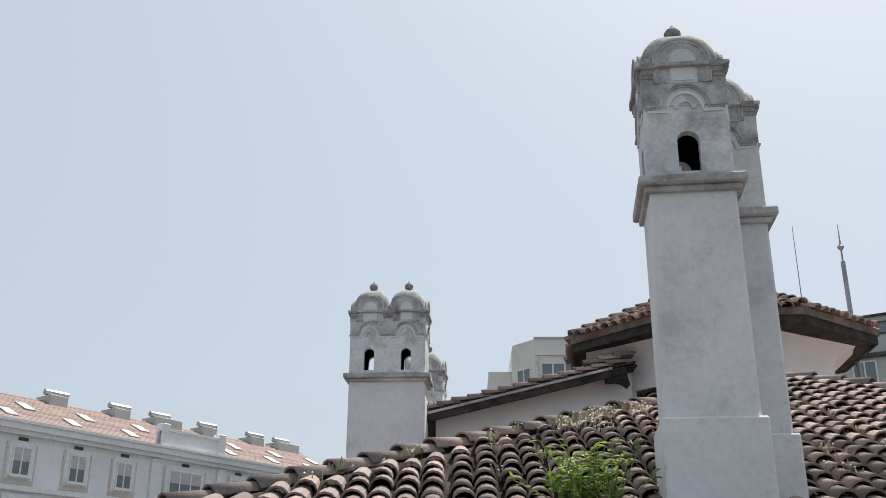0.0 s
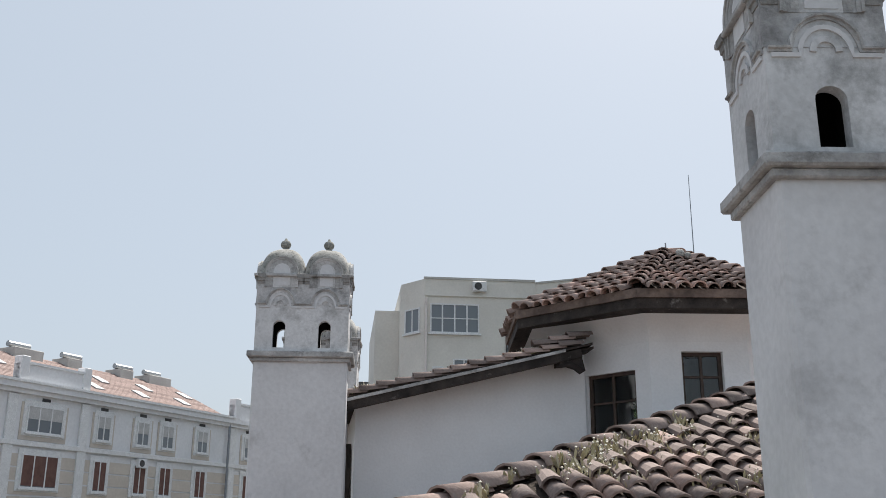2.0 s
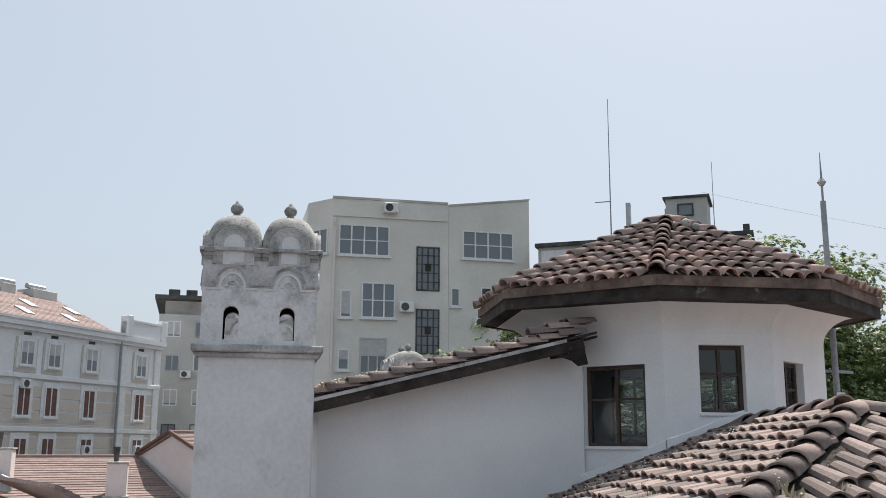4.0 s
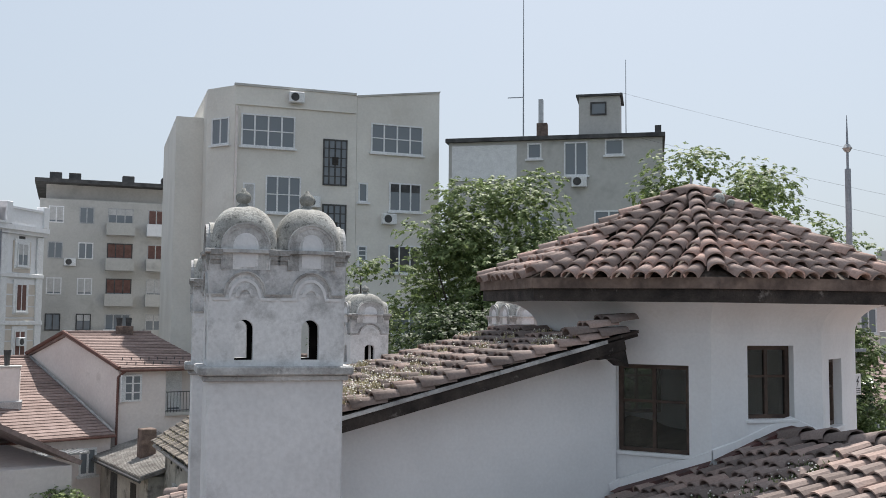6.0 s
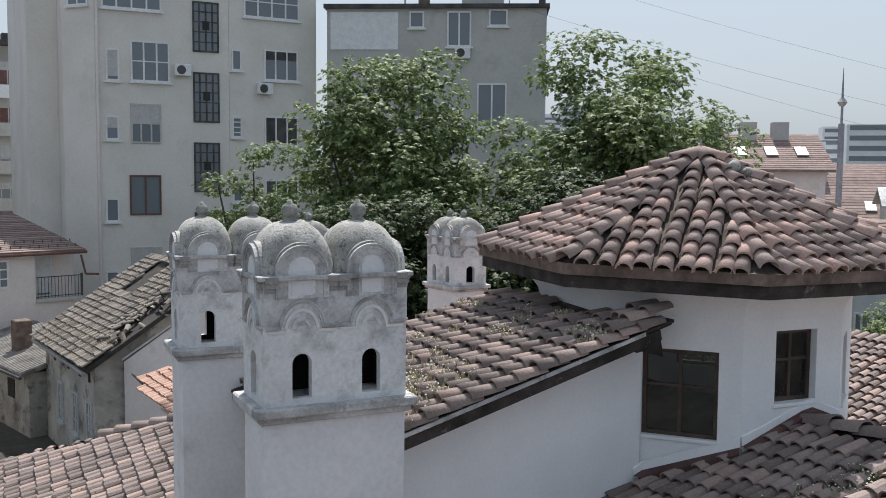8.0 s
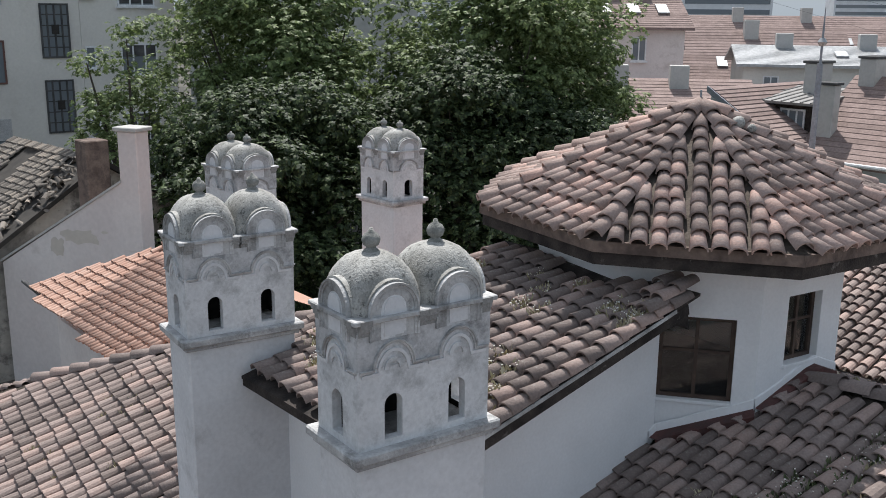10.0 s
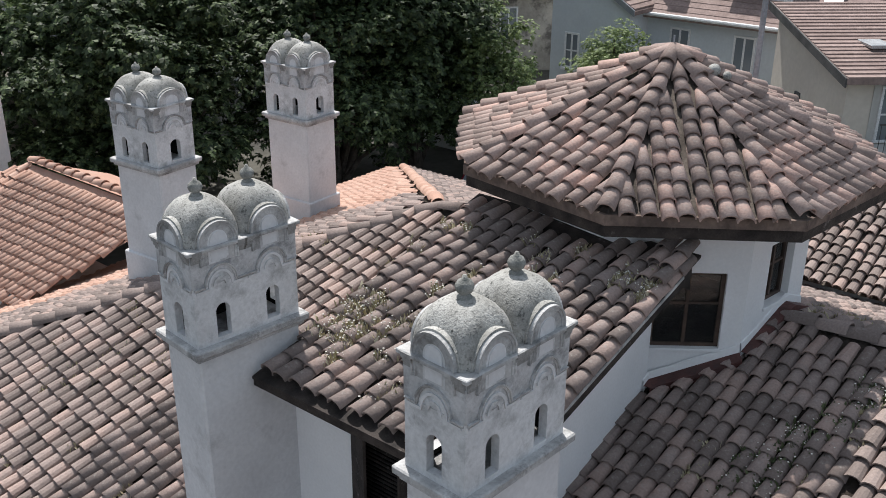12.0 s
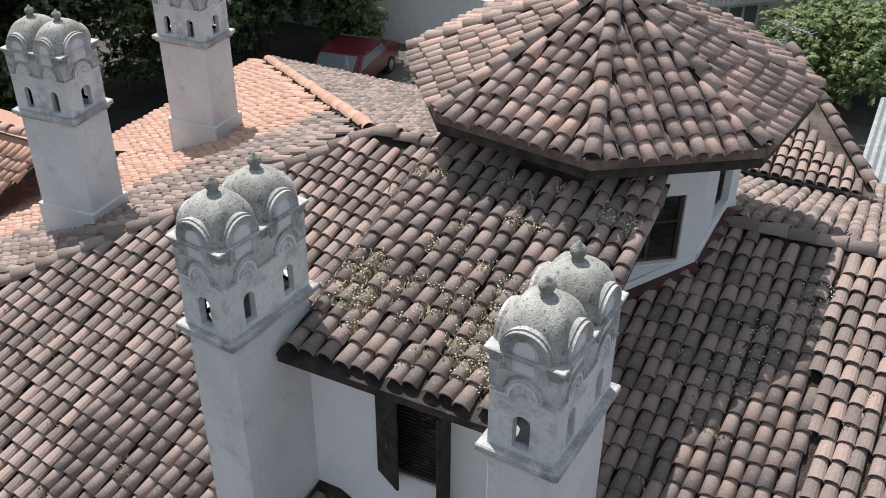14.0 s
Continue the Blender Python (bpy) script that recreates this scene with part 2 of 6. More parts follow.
# ---- mesh helpers ----
def world_of(ob):
    if ob.parent is None:
        return ob.matrix_basis
    return world_of(ob.parent) @ ob.matrix_parent_inverse @ ob.matrix_basis


def thing(name, label, category, at=(0, 0, 0), group="", kind=""):
    ob = new(name)
    ob.empty_display_size = 0.2
    ob.matrix_basis = Matrix.Translation(at)
    return tagged(ob, label, category, group, kind)


def part(name, bm, mat, parent, label="", smooth=False):
    """Links a bmesh, given in world metres, as one mesh under a thing or a part."""
    me = bpy.data.meshes.new(name)
    bm.to_mesh(me)
    bm.free()
    me.materials.append(mat)
    if smooth:
        me.shade_smooth()
    ob = new(name, me)
    if parent is not None:
        ob.parent = parent
        ob.matrix_parent_inverse = world_of(parent).inverted()
    if label:
        ob["label"] = label
    return ob


def box(bm, lo, hi, m=None, bevel=0.0):
    """A box between two corners, turned by m."""
    c = [(a + b) / 2 for a, b in zip(lo, hi)]
    s = [abs(b - a) for a, b in zip(lo, hi)]
    r = bmesh.ops.create_cube(bm, size=1.0, matrix=(m or Matrix()) @ Matrix.Translation(c) @ Matrix.Diagonal((*s, 1)))
    if bevel:
        ed = {e for v in r["verts"] for e in v.link_edges}
        bmesh.ops.bevel(bm, geom=list(ed), offset=bevel, segments=1, affect="EDGES")
    return bm


def boxed(lo, hi, m=None, bevel=0.0):
    return box(bmesh.new(), lo, hi, m, bevel)


def tube(bm, p, q, r0, r1=None, n=8):
    p, q = Vector(p), Vector(q)
    r1 = r0 if r1 is None else r1
    turn = (q - p).to_track_quat("Z", "Y").to_matrix().to_4x4()
    bmesh.ops.create_cone(bm, cap_ends=True, segments=n, radius1=r0, radius2=r1, depth=(q - p).length, matrix=Matrix.Translation((p + q) / 2) @ turn)
    return bm


def prism(bm, pts, m, depth):
    """A polygon in the local x-z plane, pushed back by depth along local +y."""
    a = [bm.verts.new(m @ Vector((x, 0, z))) for x, z in pts]
    b = [bm.verts.new(m @ Vector((x, depth, z))) for x, z in pts]
    bm.faces.new(a)
    bm.faces.new(list(reversed(b)))
    for i in range(len(a)):
        j = (i + 1) % len(a)
        bm.faces.new((a[j], a[i], b[i], b[j]))
    return bm


def panel(bm, m, x0, x1, z0, z1, depth, holes):
    """A wall plate in the local x-z plane, thickness along +y, with openings (xa, xb, za, zb, arch rise)."""
    xs = {x0, x1}
    for xa, xb, za, zb, rise in holes:
        n = 10 if rise else 1
        for k in range(n + 1):
            xs.add(xa + (xb - xa) * (0.5 - 0.5 * math.cos(math.pi * k / n)))
    xs = sorted(xs)

    def top(h, x):
        xa, xb, za, zb, rise = h
        f = (2 * x - xa - xb) / (xb - xa)
        return zb - rise + rise * math.sqrt(max(0.0, 1 - f * f)) if rise else zb

    def quad(pts):
        bm.faces.new([bm.verts.new(m @ Vector(p)) for p in pts])

    for a, b in zip(xs, xs[1:]):
        mid = (a + b) / 2
        inside = sorted([h for h in holes if h[0] < mid < h[1]], key=lambda h: h[2])
        la, lb = z0, z0
        for h in inside + [None]:
            ta, tb = (h[2], h[2]) if h else (z1, z1)
            quad([(a, 0, la), (b, 0, lb), (b, 0, tb), (a, 0, ta)])
            quad([(b, depth, lb), (a, depth, la), (a, depth, ta), (b, depth, tb)])
            if h:
                quad([(a, 0, h[2]), (b, 0, h[2]), (b, depth, h[2]), (a, depth, h[2])])
                la, lb = top(h, a), top(h, b)
                quad([(b, 0, lb), (a, 0, la), (a, depth, la), (b, depth, lb)])
    for xa, xb, za, zb, rise in holes:
        quad([(xa, 0, za), (xa, depth, za), (xa, depth, zb - rise), (xa, 0, zb - rise)])
        quad([(xb, depth, za), (xb, 0, za), (xb, 0, zb - rise), (xb, depth, zb - rise)])
    quad([(x0, 0, z1), (x1, 0, z1), (x1, depth, z1), (x0, depth, z1)])
    quad([(x0, depth, z0), (x1, depth, z0), (x1, 0, z0), (x0, 0, z0)])
    quad([(x0, depth, z0), (x0, 0, z0), (x0, 0, z1), (x0, depth, z1)])
    quad([(x1, 0, z0), (x1, depth, z0), (x1, depth, z1), (x1, 0, z1)])
    return bm


def sweep(bm, m, path, profile):
    """A moulding: profile points (out, up) carried along a path in the local x-z plane; out goes along -y."""
    rings = []
    for i, (x, z) in enumerate(path):
        a = Vector(path[max(i - 1, 0)])
        b = Vector(path[min(i + 1, len(path) - 1)])
        t = (b - a).normalized()
        nrm = Vector((-t.y, t.x))
        rings.append([bm.verts.new(m @ Vector((x + nrm.x * u, -o, z + nrm.y * u))) for o, u in profile])
    k = len(profile)
    for r, s in zip(rings, rings[1:]):
        for i in range(k):
            j = (i + 1) % k
            bm.faces.new((r[i], r[j], s[j], s[i]))
    bm.faces.new(rings[0][::-1])
    bm.faces.new(rings[-1])
    return bm


def faces_out(bm):
    bmesh.ops.remove_doubles(bm, verts=bm.verts, dist=0.0005)
    bmesh.ops.recalc_face_normals(bm, faces=bm.faces)
    return bm


# ---- barrel tiles ----
PITCH, COURSE = 0.19, 0.24


def tile_verts(length=0.34, r0=0.068, r1=0.09, n=6, rise=0.9, thick=0.014):
    """One barrel tile: axis along +y (downhill), crown up; the lower end rides on the next tile."""
    vs, fs = [], []
    for y, r, z in ((0, r0, 0.0), (length, r1, 0.04)):
        for k in range(n + 1):
            a = math.pi * k / n
            vs.append((-r * math.cos(a), y, z + rise * r * math.sin(a)))
    for k in range(n + 1):
        a = math.pi * k / n
        r = r1 - thick
        vs.append((-r * math.cos(a), length, 0.04 + rise * r * math.sin(a) - 0.004))
    for k in range(n + 1):
        a = math.pi * k / n
        r = r1 - thick
        vs.append((-r * math.cos(a), length - 0.12, 0.026 + rise * r * math.sin(a) - 0.006))
    w = n + 1
    for k in range(n):
        fs.append((k, k + 1, w + k + 1, w + k))
        fs.append((w + k, w + k + 1, 2 * w + k + 1, 2 * w + k))
        fs.append((2 * w + k, 2 * w + k + 1, 3 * w + k + 1, 3 * w + k))
    return np.array(vs), [f[::-1] for f in fs]


def tile_mesh(name, mat, **kw):
    v, f = tile_verts(**kw)
    me = bpy.data.meshes.new(name)
    me.from_pydata(v.tolist(), [], f)
    me.materials.append(mat)
    for p in me.polygons:
        p.use_smooth = p.index % 3 == 0
    return me


TILE_MESHES = [tile_mesh("roof_tile", TILE, length=0.34 + d, r1=0.09 + e) for d, e in ((0, 0), (0.015, 0.004), (-0.012, -0.003), (0.006, 0.006))]
GREY_MESHES = [tile_mesh("grey_tile", TILE_GREY)]
RED_MESHES = [tile_mesh("roof_tile", TILE_RED, length=0.34 + d, r1=0.09 + e) for d, e in ((0, 0), (0.015, 0.004), (-0.012, -0.003), (0.006, 0.006))]
ORANGE_MESHES = [tile_mesh("orange_tile", TILE_ORANGE)]
RIDGE_MESHES = [tile_mesh("ridge_tile", TILE, length=0.42, r0=0.1, r1=0.125, rise=0.8)]
RNG = random.Random(7)


def axes_pose(at, x, y, z):
    return Matrix(((x.x, y.x, z.x, at.x), (x.y, y.y, z.y, at.y), (x.z, y.z, z.z, at.z), (0, 0, 0, 1)))


def lay(parent, poses, meshes, name, singles, stuff_name, mat, label=""):
    """Lays tiles: the first ones as objects of their own on shared meshes, the rest joined into one."""
    inv = world_of(parent).inverted()
    for m in poses[:singles]:
        ob = new(name, RNG.choice(meshes))
        ob.parent = parent
        ob.matrix_parent_inverse = inv
        ob.matrix_basis = m
    rest = poses[singles:]
    if rest:
        v, f = tile_verts()
        if meshes is RIDGE_MESHES:
            v, f = tile_verts(length=0.42, r0=0.1, r1=0.125, rise=0.8)
        v4 = np.c_[v, np.ones(len(v))]
        vs = np.concatenate([v4 @ np.array(m).T[:, :3] for m in rest])
        fs = [tuple(i + k * len(v) for i in q) for k in range(len(rest)) for q in f]
        me = bpy.data.meshes.new(stuff_name)
        me.from_pydata(vs.tolist(), [], fs)
        me.materials.append(mat)
        ob = new(stuff_name, me)
        ob.parent = parent
        ob.matrix_parent_inverse = inv
        tagged(ob, label, kind="stuff")


def jitter(m, s=1.0):
    return m @ pose(RNG.gauss(0, 0.006) * s, RNG.gauss(0, 0.011) * s, RNG.gauss(0, 0.003) * s, RNG.gauss(0, 0.8) * s, RNG.gauss(0, 1.6) * s, RNG.gauss(0, 1.3) * s)


def field(a, b, c, centre, inside, reach, pitch=PITCH, course=COURSE, drop=0.075, near=None, run=None):
    """Poses of barrel tiles on the plane z = a x + b y + c, wherever inside(x, y) holds, nearest to a point first.
    The columns follow the slope, or the way run of the plan."""
    g = math.hypot(a, b)
    rx, ry = run or (-a / g, -b / g)
    d = Vector((rx, ry, a * rx + b * ry)).normalized()
    n = Vector((-a, -b, 1.0)).normalized()
    u = d.cross(n)
    if n.z < 0:
        u, n = -u, -n
    out = []
    o = Vector((centre[0], centre[1], a * centre[0] + b * centre[1] + c)) - n * drop
    for i in range(-int(reach / pitch), int(reach / pitch) + 1):
        wob = RNG.gauss(0, 0.008)
        lift = RNG.gauss(0, 0.006)
        for j in range(-int(reach / course), int(reach / course) + 1):
            p = o + u * (i * pitch + wob + RNG.gauss(0, 0.004)) + d * (j * course)
            if inside(p.x, p.y):
                out.append(jitter(axes_pose(p + n * lift, u, d, n)))
    if near:
        out.sort(key=lambda m: (m.translation - Vector(near)).length)
    return out


def ridge_run(p, q, step=0.34, up=(0, 0, 1)):
    """Poses of ridge tiles from the high point p down to the low point q."""
    p, q = Vector(p), Vector(q)
    d = (q - p).normalized()
    x = d.cross(Vector(up)).normalized()
    n = x.cross(d)
    k = int((q - p).length / step)
    return [jitter(axes_pose(p + d * (i * step) - n * 0.03, x, d, n), 0.8) for i in range(k)]


# ---- main roof: a long ridge, two west slopes that meet in a valley under the dormer, hipped ends ----
WN = (0.41, 0.03, 4.75)
WS = (0.38, -0.15, 7.66)
WSS = (0.36, -0.02, 6.086)
SOUTH = (0.008, 0.428, 2.37)
NORTH = (0.0, -0.414, 7.28 + 0.414 * 19.2)
EAST = (-0.4, 0.0, 7.3 + 0.4 * 4.3)
PLANES = {"WN": WN, "WS": WS, "WSS": WSS, "S": SOUTH, "N": NORTH, "E": EAST}


def height(pl, x, y):
    return pl[0] * x + pl[1] * y + pl[2]


def roof_at(x, y):
    """The slope that covers a place of the plan, and its height."""
    west = ("WN",) if y > 16.9 else ("WS", "WSS")
    return min((height(PLANES[k], x, y), k) for k in (*west, "S", "N", "E"))


CX, CY = 4.52, 15.77
EAVE_Z = 3.45


def open_roof(x, y):
    """False under the dormer and the lantern."""
    if math.hypot(x - CX, y - CY) < 1.72:
        return False
    return not (-0.1 < x < 4 and 14.93 < y < 17.35)


def on(key):
    def inside(x, y):
        z, k = roof_at(x, y)
        return k == key and z > EAVE_Z and open_roof(x, y)
    return inside


deck_bm = bmesh.new()
cell = 0.2
grid = {}
for i in range(-40, 75):
    for j in range(8, 165):
        x, y = i * cell, j * cell
        corners = [(x, y), (x + cell, y), (x + cell, y + cell), (x, y + cell)]
        if roof_at(x + cell / 2, y + cell / 2)[0] < EAVE_Z:
            continue
        vs = []
        for cx, cy in corners:
            key = (round(cx / cell), round(cy / cell))
            if key not in grid:
                grid[key] = deck_bm.verts.new((cx, cy, roof_at(cx, cy)[0] - 0.085))
            vs.append(grid[key])
        deck_bm.faces.new(vs)
bmesh.ops.solidify(deck_bm, geom=deck_bm.faces[:], thickness=0.1)
roof = part("roof", deck_bm, MORTAR, None)
tagged(roof, "old brown barrel-tiled hip roof with mossy mortar joints", "roof", kind="structure")



def seat(x, y, lift=-0.02):
    return (x, y, roof_at(x, y)[0] + lift)


HIPS = [
    (seat(4.12, 11.62), seat(-2.4, 6.62)),
    (seat(4.15, 11.68), seat(9.5, 6.58)),
    (seat(4.32, 14.0), seat(4.16, 11.7)),
    (seat(4.6, 19.2), seat(-0.8, 24.35)),
    (seat(4.55, 19.2), seat(4.6, 17.4)),
]


# ---- chimneys with domed heads ----
def arch_path(cx, zb, r, half, n=12, rise=None):
    """Straight, over a round arch, straight again."""
    rise = r if rise is None else rise
    pts = [(cx - half, zb)]
    pts += [(cx - r * math.cos(math.pi * k / n), zb + rise * math.sin(math.pi * k / n)) for k in range(n + 1)]
    return pts + [(cx + half, zb)]


CELL = 0.55


def head(parent, x, y, z, yaw, nx, ny, cell=(0.55, 0.55), tall=1.0, base=4.0, plinth=None):
    """A chimney of nx by ny domed cells: shaft, ledge, pierced head, mouldings, gables, domes and finials.
    (x, y, z) is the middle of the ledge's top; cell is the size of one domed cell in plan."""
    c = Matrix.Translation((x, y, z)) @ Matrix.Rotation(radians(yaw), 4, "Z") @ Matrix.Diagonal((1, 1, tall, 1))
    wx, wy = nx * cell[0] + 0.03, ny * cell[1] + 0.03
    hx, hy = wx / 2, wy / 2
    foot = (base - z) / tall
    part("shaft", boxed((-hx, -hy, foot), (hx, hy, -0.1), c, 0.02), PLASTER, parent)
    if plinth:
        part("plinth", boxed((-hx - 0.04, -hy - 0.04, foot), (hx + 0.04, hy + 0.04, (plinth - z) / tall), c, 0.015), PLASTER, parent)
    bm = boxed((-hx - 0.075, -hy - 0.075, -0.075), (hx + 0.075, hy + 0.075, 0.0), c, 0.012)
    box(bm, (-hx - 0.035, -hy - 0.035, -0.125), (hx + 0.035, hy + 0.035, -0.075), c, 0.008)
    part("ledge", bm, PLASTER_DIRTY, parent, "grey weathered plaster ledge")
    H, TH = 0.96, 0.075
    sides = [(nx, cell[0], hy, 0), (ny, cell[1], hx, 90), (nx, cell[0], hy, 180), (ny, cell[1], hx, 270)]
    for count, cw, off, turn in sides:
        k = cw / CELL
        f = c @ Matrix.Rotation(radians(turn), 4, "Z") @ Matrix.Translation((0, -off, 0)) @ Matrix.Diagonal((k, 1, 1, 1))
        mids = [(-(count - 1) / 2 + i) * CELL for i in range(count)]
        width = (count * cw + 0.03) / k
        e = CELL / 2
        inset = 0 if turn % 180 == 0 else TH / k
        bm = bmesh.new()
        panel(bm, f, -width / 2 + inset, width / 2 - inset, 0, H, TH, [(m - 0.075, m + 0.075, 0.05, 0.385, 0.075) for m in mids])
        pw = part("pierced_wall", faces_out(bm), PLASTER_HEAD, parent)
        # near black on the inside: the openings' shade is put into the colour
        pw.data.materials.append(HEAD_INSIDE)
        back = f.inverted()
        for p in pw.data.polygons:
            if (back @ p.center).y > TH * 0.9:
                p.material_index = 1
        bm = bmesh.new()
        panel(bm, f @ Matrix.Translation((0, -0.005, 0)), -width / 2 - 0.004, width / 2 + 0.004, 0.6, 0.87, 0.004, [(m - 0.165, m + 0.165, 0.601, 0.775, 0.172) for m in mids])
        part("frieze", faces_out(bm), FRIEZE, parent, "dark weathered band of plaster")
        for m in mids:
            bm = bmesh.new()
            sweep(bm, f, arch_path(m, 0.585, 0.165, e, rise=0.19), [(-0.01, -0.014), (0.01, -0.014), (0.012, 0.0), (0.024, 0.003), (0.026, 0.014), (-0.01, 0.016)])
            part("lower_moulding", faces_out(bm), PLASTER_DIRTY, parent, "stained grey arched moulding")
            bm = bmesh.new()
            sweep(bm, f, arch_path(m, 0.555, 0.125, 0.26, rise=0.16), [(-0.01, -0.012), (0.01, -0.012), (0.012, 0.012), (-0.01, 0.012)])
            part("arch_band", faces_out(bm), PLASTER, parent, "pale plaster arch band")
            bm = bmesh.new()
            sweep(bm, f, arch_path(m, 0.575, 0.066, 0.07, rise=0.075)[1:-1], [(-0.01, -0.02), (0.012, -0.02), (0.012, 0.012), (-0.01, 0.012)])
            part("small_arch", faces_out(bm), PLASTER_HEAD, parent)
            prof = [(-0.012, -0.085), (0.012, -0.085), (0.016, -0.055), (0.026, -0.05), (0.03, -0.015), (0.042, -0.01), (0.048, 0.035), (-0.012, 0.037)]
            for sgn in (-1, 1):
                bm = bmesh.new()
                ends = sorted((m + sgn * 0.19, m + sgn * (e + 0.012)))
                sweep(bm, f, [(ends[0], 0.93), (ends[1], 0.93)], prof)
                part("cornice", faces_out(bm), RING, parent, "stained grey cornice")
            bm = bmesh.new()
            legs = [(m - 0.188, 0.8)] + [(m - 0.188 * math.cos(math.pi * j / 16), 1.0 + 0.18 * math.sin(math.pi * j / 16)) for j in range(17)] + [(m + 0.188, 0.8)]
            sweep(bm, f, legs, [(-0.012, -0.045), (0.008, -0.045), (0.01, -0.024), (0.016, -0.022), (0.018, -0.002), (0.026, 0.0), (0.028, 0.014), (-0.012, 0.016)])
            part("arched_moulding", faces_out(bm), PLASTER_DIRTY, parent, "stepped round moulding, stained grey")
            bm = bmesh.new()
            legs = [(m - 0.122, 0.8)] + [(m - 0.122 * math.cos(math.pi * j / 14), 1.0 + 0.125 * math.sin(math.pi * j / 14)) for j in range(15)] + [(m + 0.122, 0.8)]
            sweep(bm, f, legs, [(-0.012, -0.018), (0.008, -0.018), (0.01, 0.0), (0.01, 0.024), (-0.012, 0.024)])
            part("inner_moulding", faces_out(bm), PLASTER_DIRTY, parent, "weathered inner arch moulding")
            bm = bmesh.new()
            pts = [(m - 0.192, 0.8)] + [(m - 0.192 * math.cos(math.pi * j / 14), 1.0 + 0.185 * math.sin(math.pi * j / 14)) for j in range(15)] + [(m + 0.192, 0.8)]
            prism(bm, pts, f @ Matrix.Translation((0, -0.007, 0)), 0.06)
            part("gable", faces_out(bm), PLASTER_HEAD, parent)
            bm = bmesh.new()
            pts = [(m - 0.222 * math.cos(math.pi * j / 16), 0.98 + 0.232 * math.sin(math.pi * j / 16)) for j in range(17)]
            prism(bm, pts, f @ Matrix.Translation((0, 0.004, 0)), 0.2)
            part("gable_vault", faces_out(bm), DOME, parent, "lichen-grey vault behind the gable")
            bm = bmesh.new()
            pts = [(m - 0.08, 0.82)] + [(m - 0.08 * math.cos(math.pi * j / 10), 1.01 + 0.085 * math.sin(math.pi * j / 10)) for j in range(11)] + [(m + 0.08, 0.82)]
            prism(bm, pts, f @ Matrix.Translation((0, -0.012, 0)), 0.03)
            part("niche", faces_out(bm), PLASTER, parent, "pale plaster niche")
    part("cap_slab", boxed((-hx - 0.044, -hy - 0.044, 0.935), (hx + 0.044, hy + 0.044, 0.971), c, 0.006), PLASTER_DIRTY, parent)
    for i in range(nx):
        for j in range(ny):
            mx, my = (-(nx - 1) / 2 + i) * cell[0], (-(ny - 1) / 2 + j) * cell[1]
            bm = bmesh.new()
            rings, n, hh = [], 36, 0.395
            for q in range(10):
                a = math.pi / 2 * q / 10
                e = 2.0 + 3.6 * math.cos(a) ** 1.2
                ring = []
                for t in range(n):
                    b = 2 * math.pi * t / n
                    g = (abs(math.cos(b)) ** e + abs(math.sin(b)) ** e) ** (-1 / e) * math.cos(a) ** 0.74
                    w = c @ Vector((mx + (cell[0] / 2 + 0.012) * g * math.cos(b), my + (cell[1] / 2 + 0.012) * g * math.sin(b), 0.965 + hh * math.sin(a)))
                    ring.append(bm.verts.new(w + Vector((0, 0, 0.006 * noise.noise(w * 9)))))
                rings.append(ring)
            tip = bm.verts.new(c @ Vector((mx, my, 0.965 + hh)))
            for r, w in zip(rings, rings[1:]):
                for q in range(n):
                    bm.faces.new((r[q], r[(q + 1) % n], w[(q + 1) % n], w[q]))
            for q in range(n):
                bm.faces.new((rings[-1][q], rings[-1][(q + 1) % n], tip))
            part("dome", bm, DOME, parent, "lichen-spotted grey dome", True)
            bm = bmesh.new()
            prof = [(0.062, 1.33), (0.055, 1.362), (0.036, 1.378), (0.034, 1.386), (0.056, 1.4), (0.067, 1.43), (0.066, 1.45), (0.05, 1.478), (0.022, 1.494), (0.014, 1.52)]
            rings = [[bm.verts.new(c @ Vector((mx + r * math.cos(math.pi * t / 7), my + r * math.sin(math.pi * t / 7), h))) for t in range(14)] for r, h in prof]
            for r, w in zip(rings, rings[1:]):
                for q in range(14):
                    bm.faces.new((r[q], r[(q + 1) % 14], w[(q + 1) % 14], w[q]))
            bm.faces.new(rings[-1])
            part("finial", bm, KNOB, parent, "round grey stone finial", True)


GROUP = "domed chimneys on the tiled roof"
TEXT = "white plastered chimney with two domes, stained grey"
chim_south = thing("chimney", "tall white chimney with two staggered domes, blackened plaster", "chimney", (1.75, 6.6, 5.2), GROUP)
head(chim_south, 1.805, 6.59, 7.47, -7, 1, 1, (0.575, 0.56), 0.955, 4.2, 5.75)
head(chim_south, 2.215, 7.2, 7.47, -7, 1, 1, (0.575, 0.56), 0.955, 4.2, 5.75)
chim_dormer = thing("chimney", TEXT + ", beside a dormer", "chimney", (-0.8, 14.365, 5.0), GROUP)
head(chim_dormer, -0.8, 14.365, 7.92, -4, 2, 1, base=4.2)
chim_corner = copy_thing(chim_dormer, Matrix.Translation((-0.53, 17.63, 4.88)) @ Matrix.Rotation(radians(-2), 4, "Z"))
chim_back = thing("chimney", TEXT + ", standing on orange tiles", "chimney", (2.6, 23.33, 5.3), GROUP)
head(chim_back, 2.6, 23.33, 7.5, 5, 1, 2, (0.7, 0.47), 0.95, 4.4, 5.95)
chim_far = copy_thing(chim_back, Matrix.Translation((5.91, 23.62, 5.29)) @ Matrix.Rotation(radians(-2), 4, "Z"))


# ---- lantern: an eight-sided white room on the ridge ----
lantern = thing("roof_lantern", "eight-sided white lantern room with brown-framed windows under a tiled pyramid roof", "roof lantern", (CX, CY, 6.5))
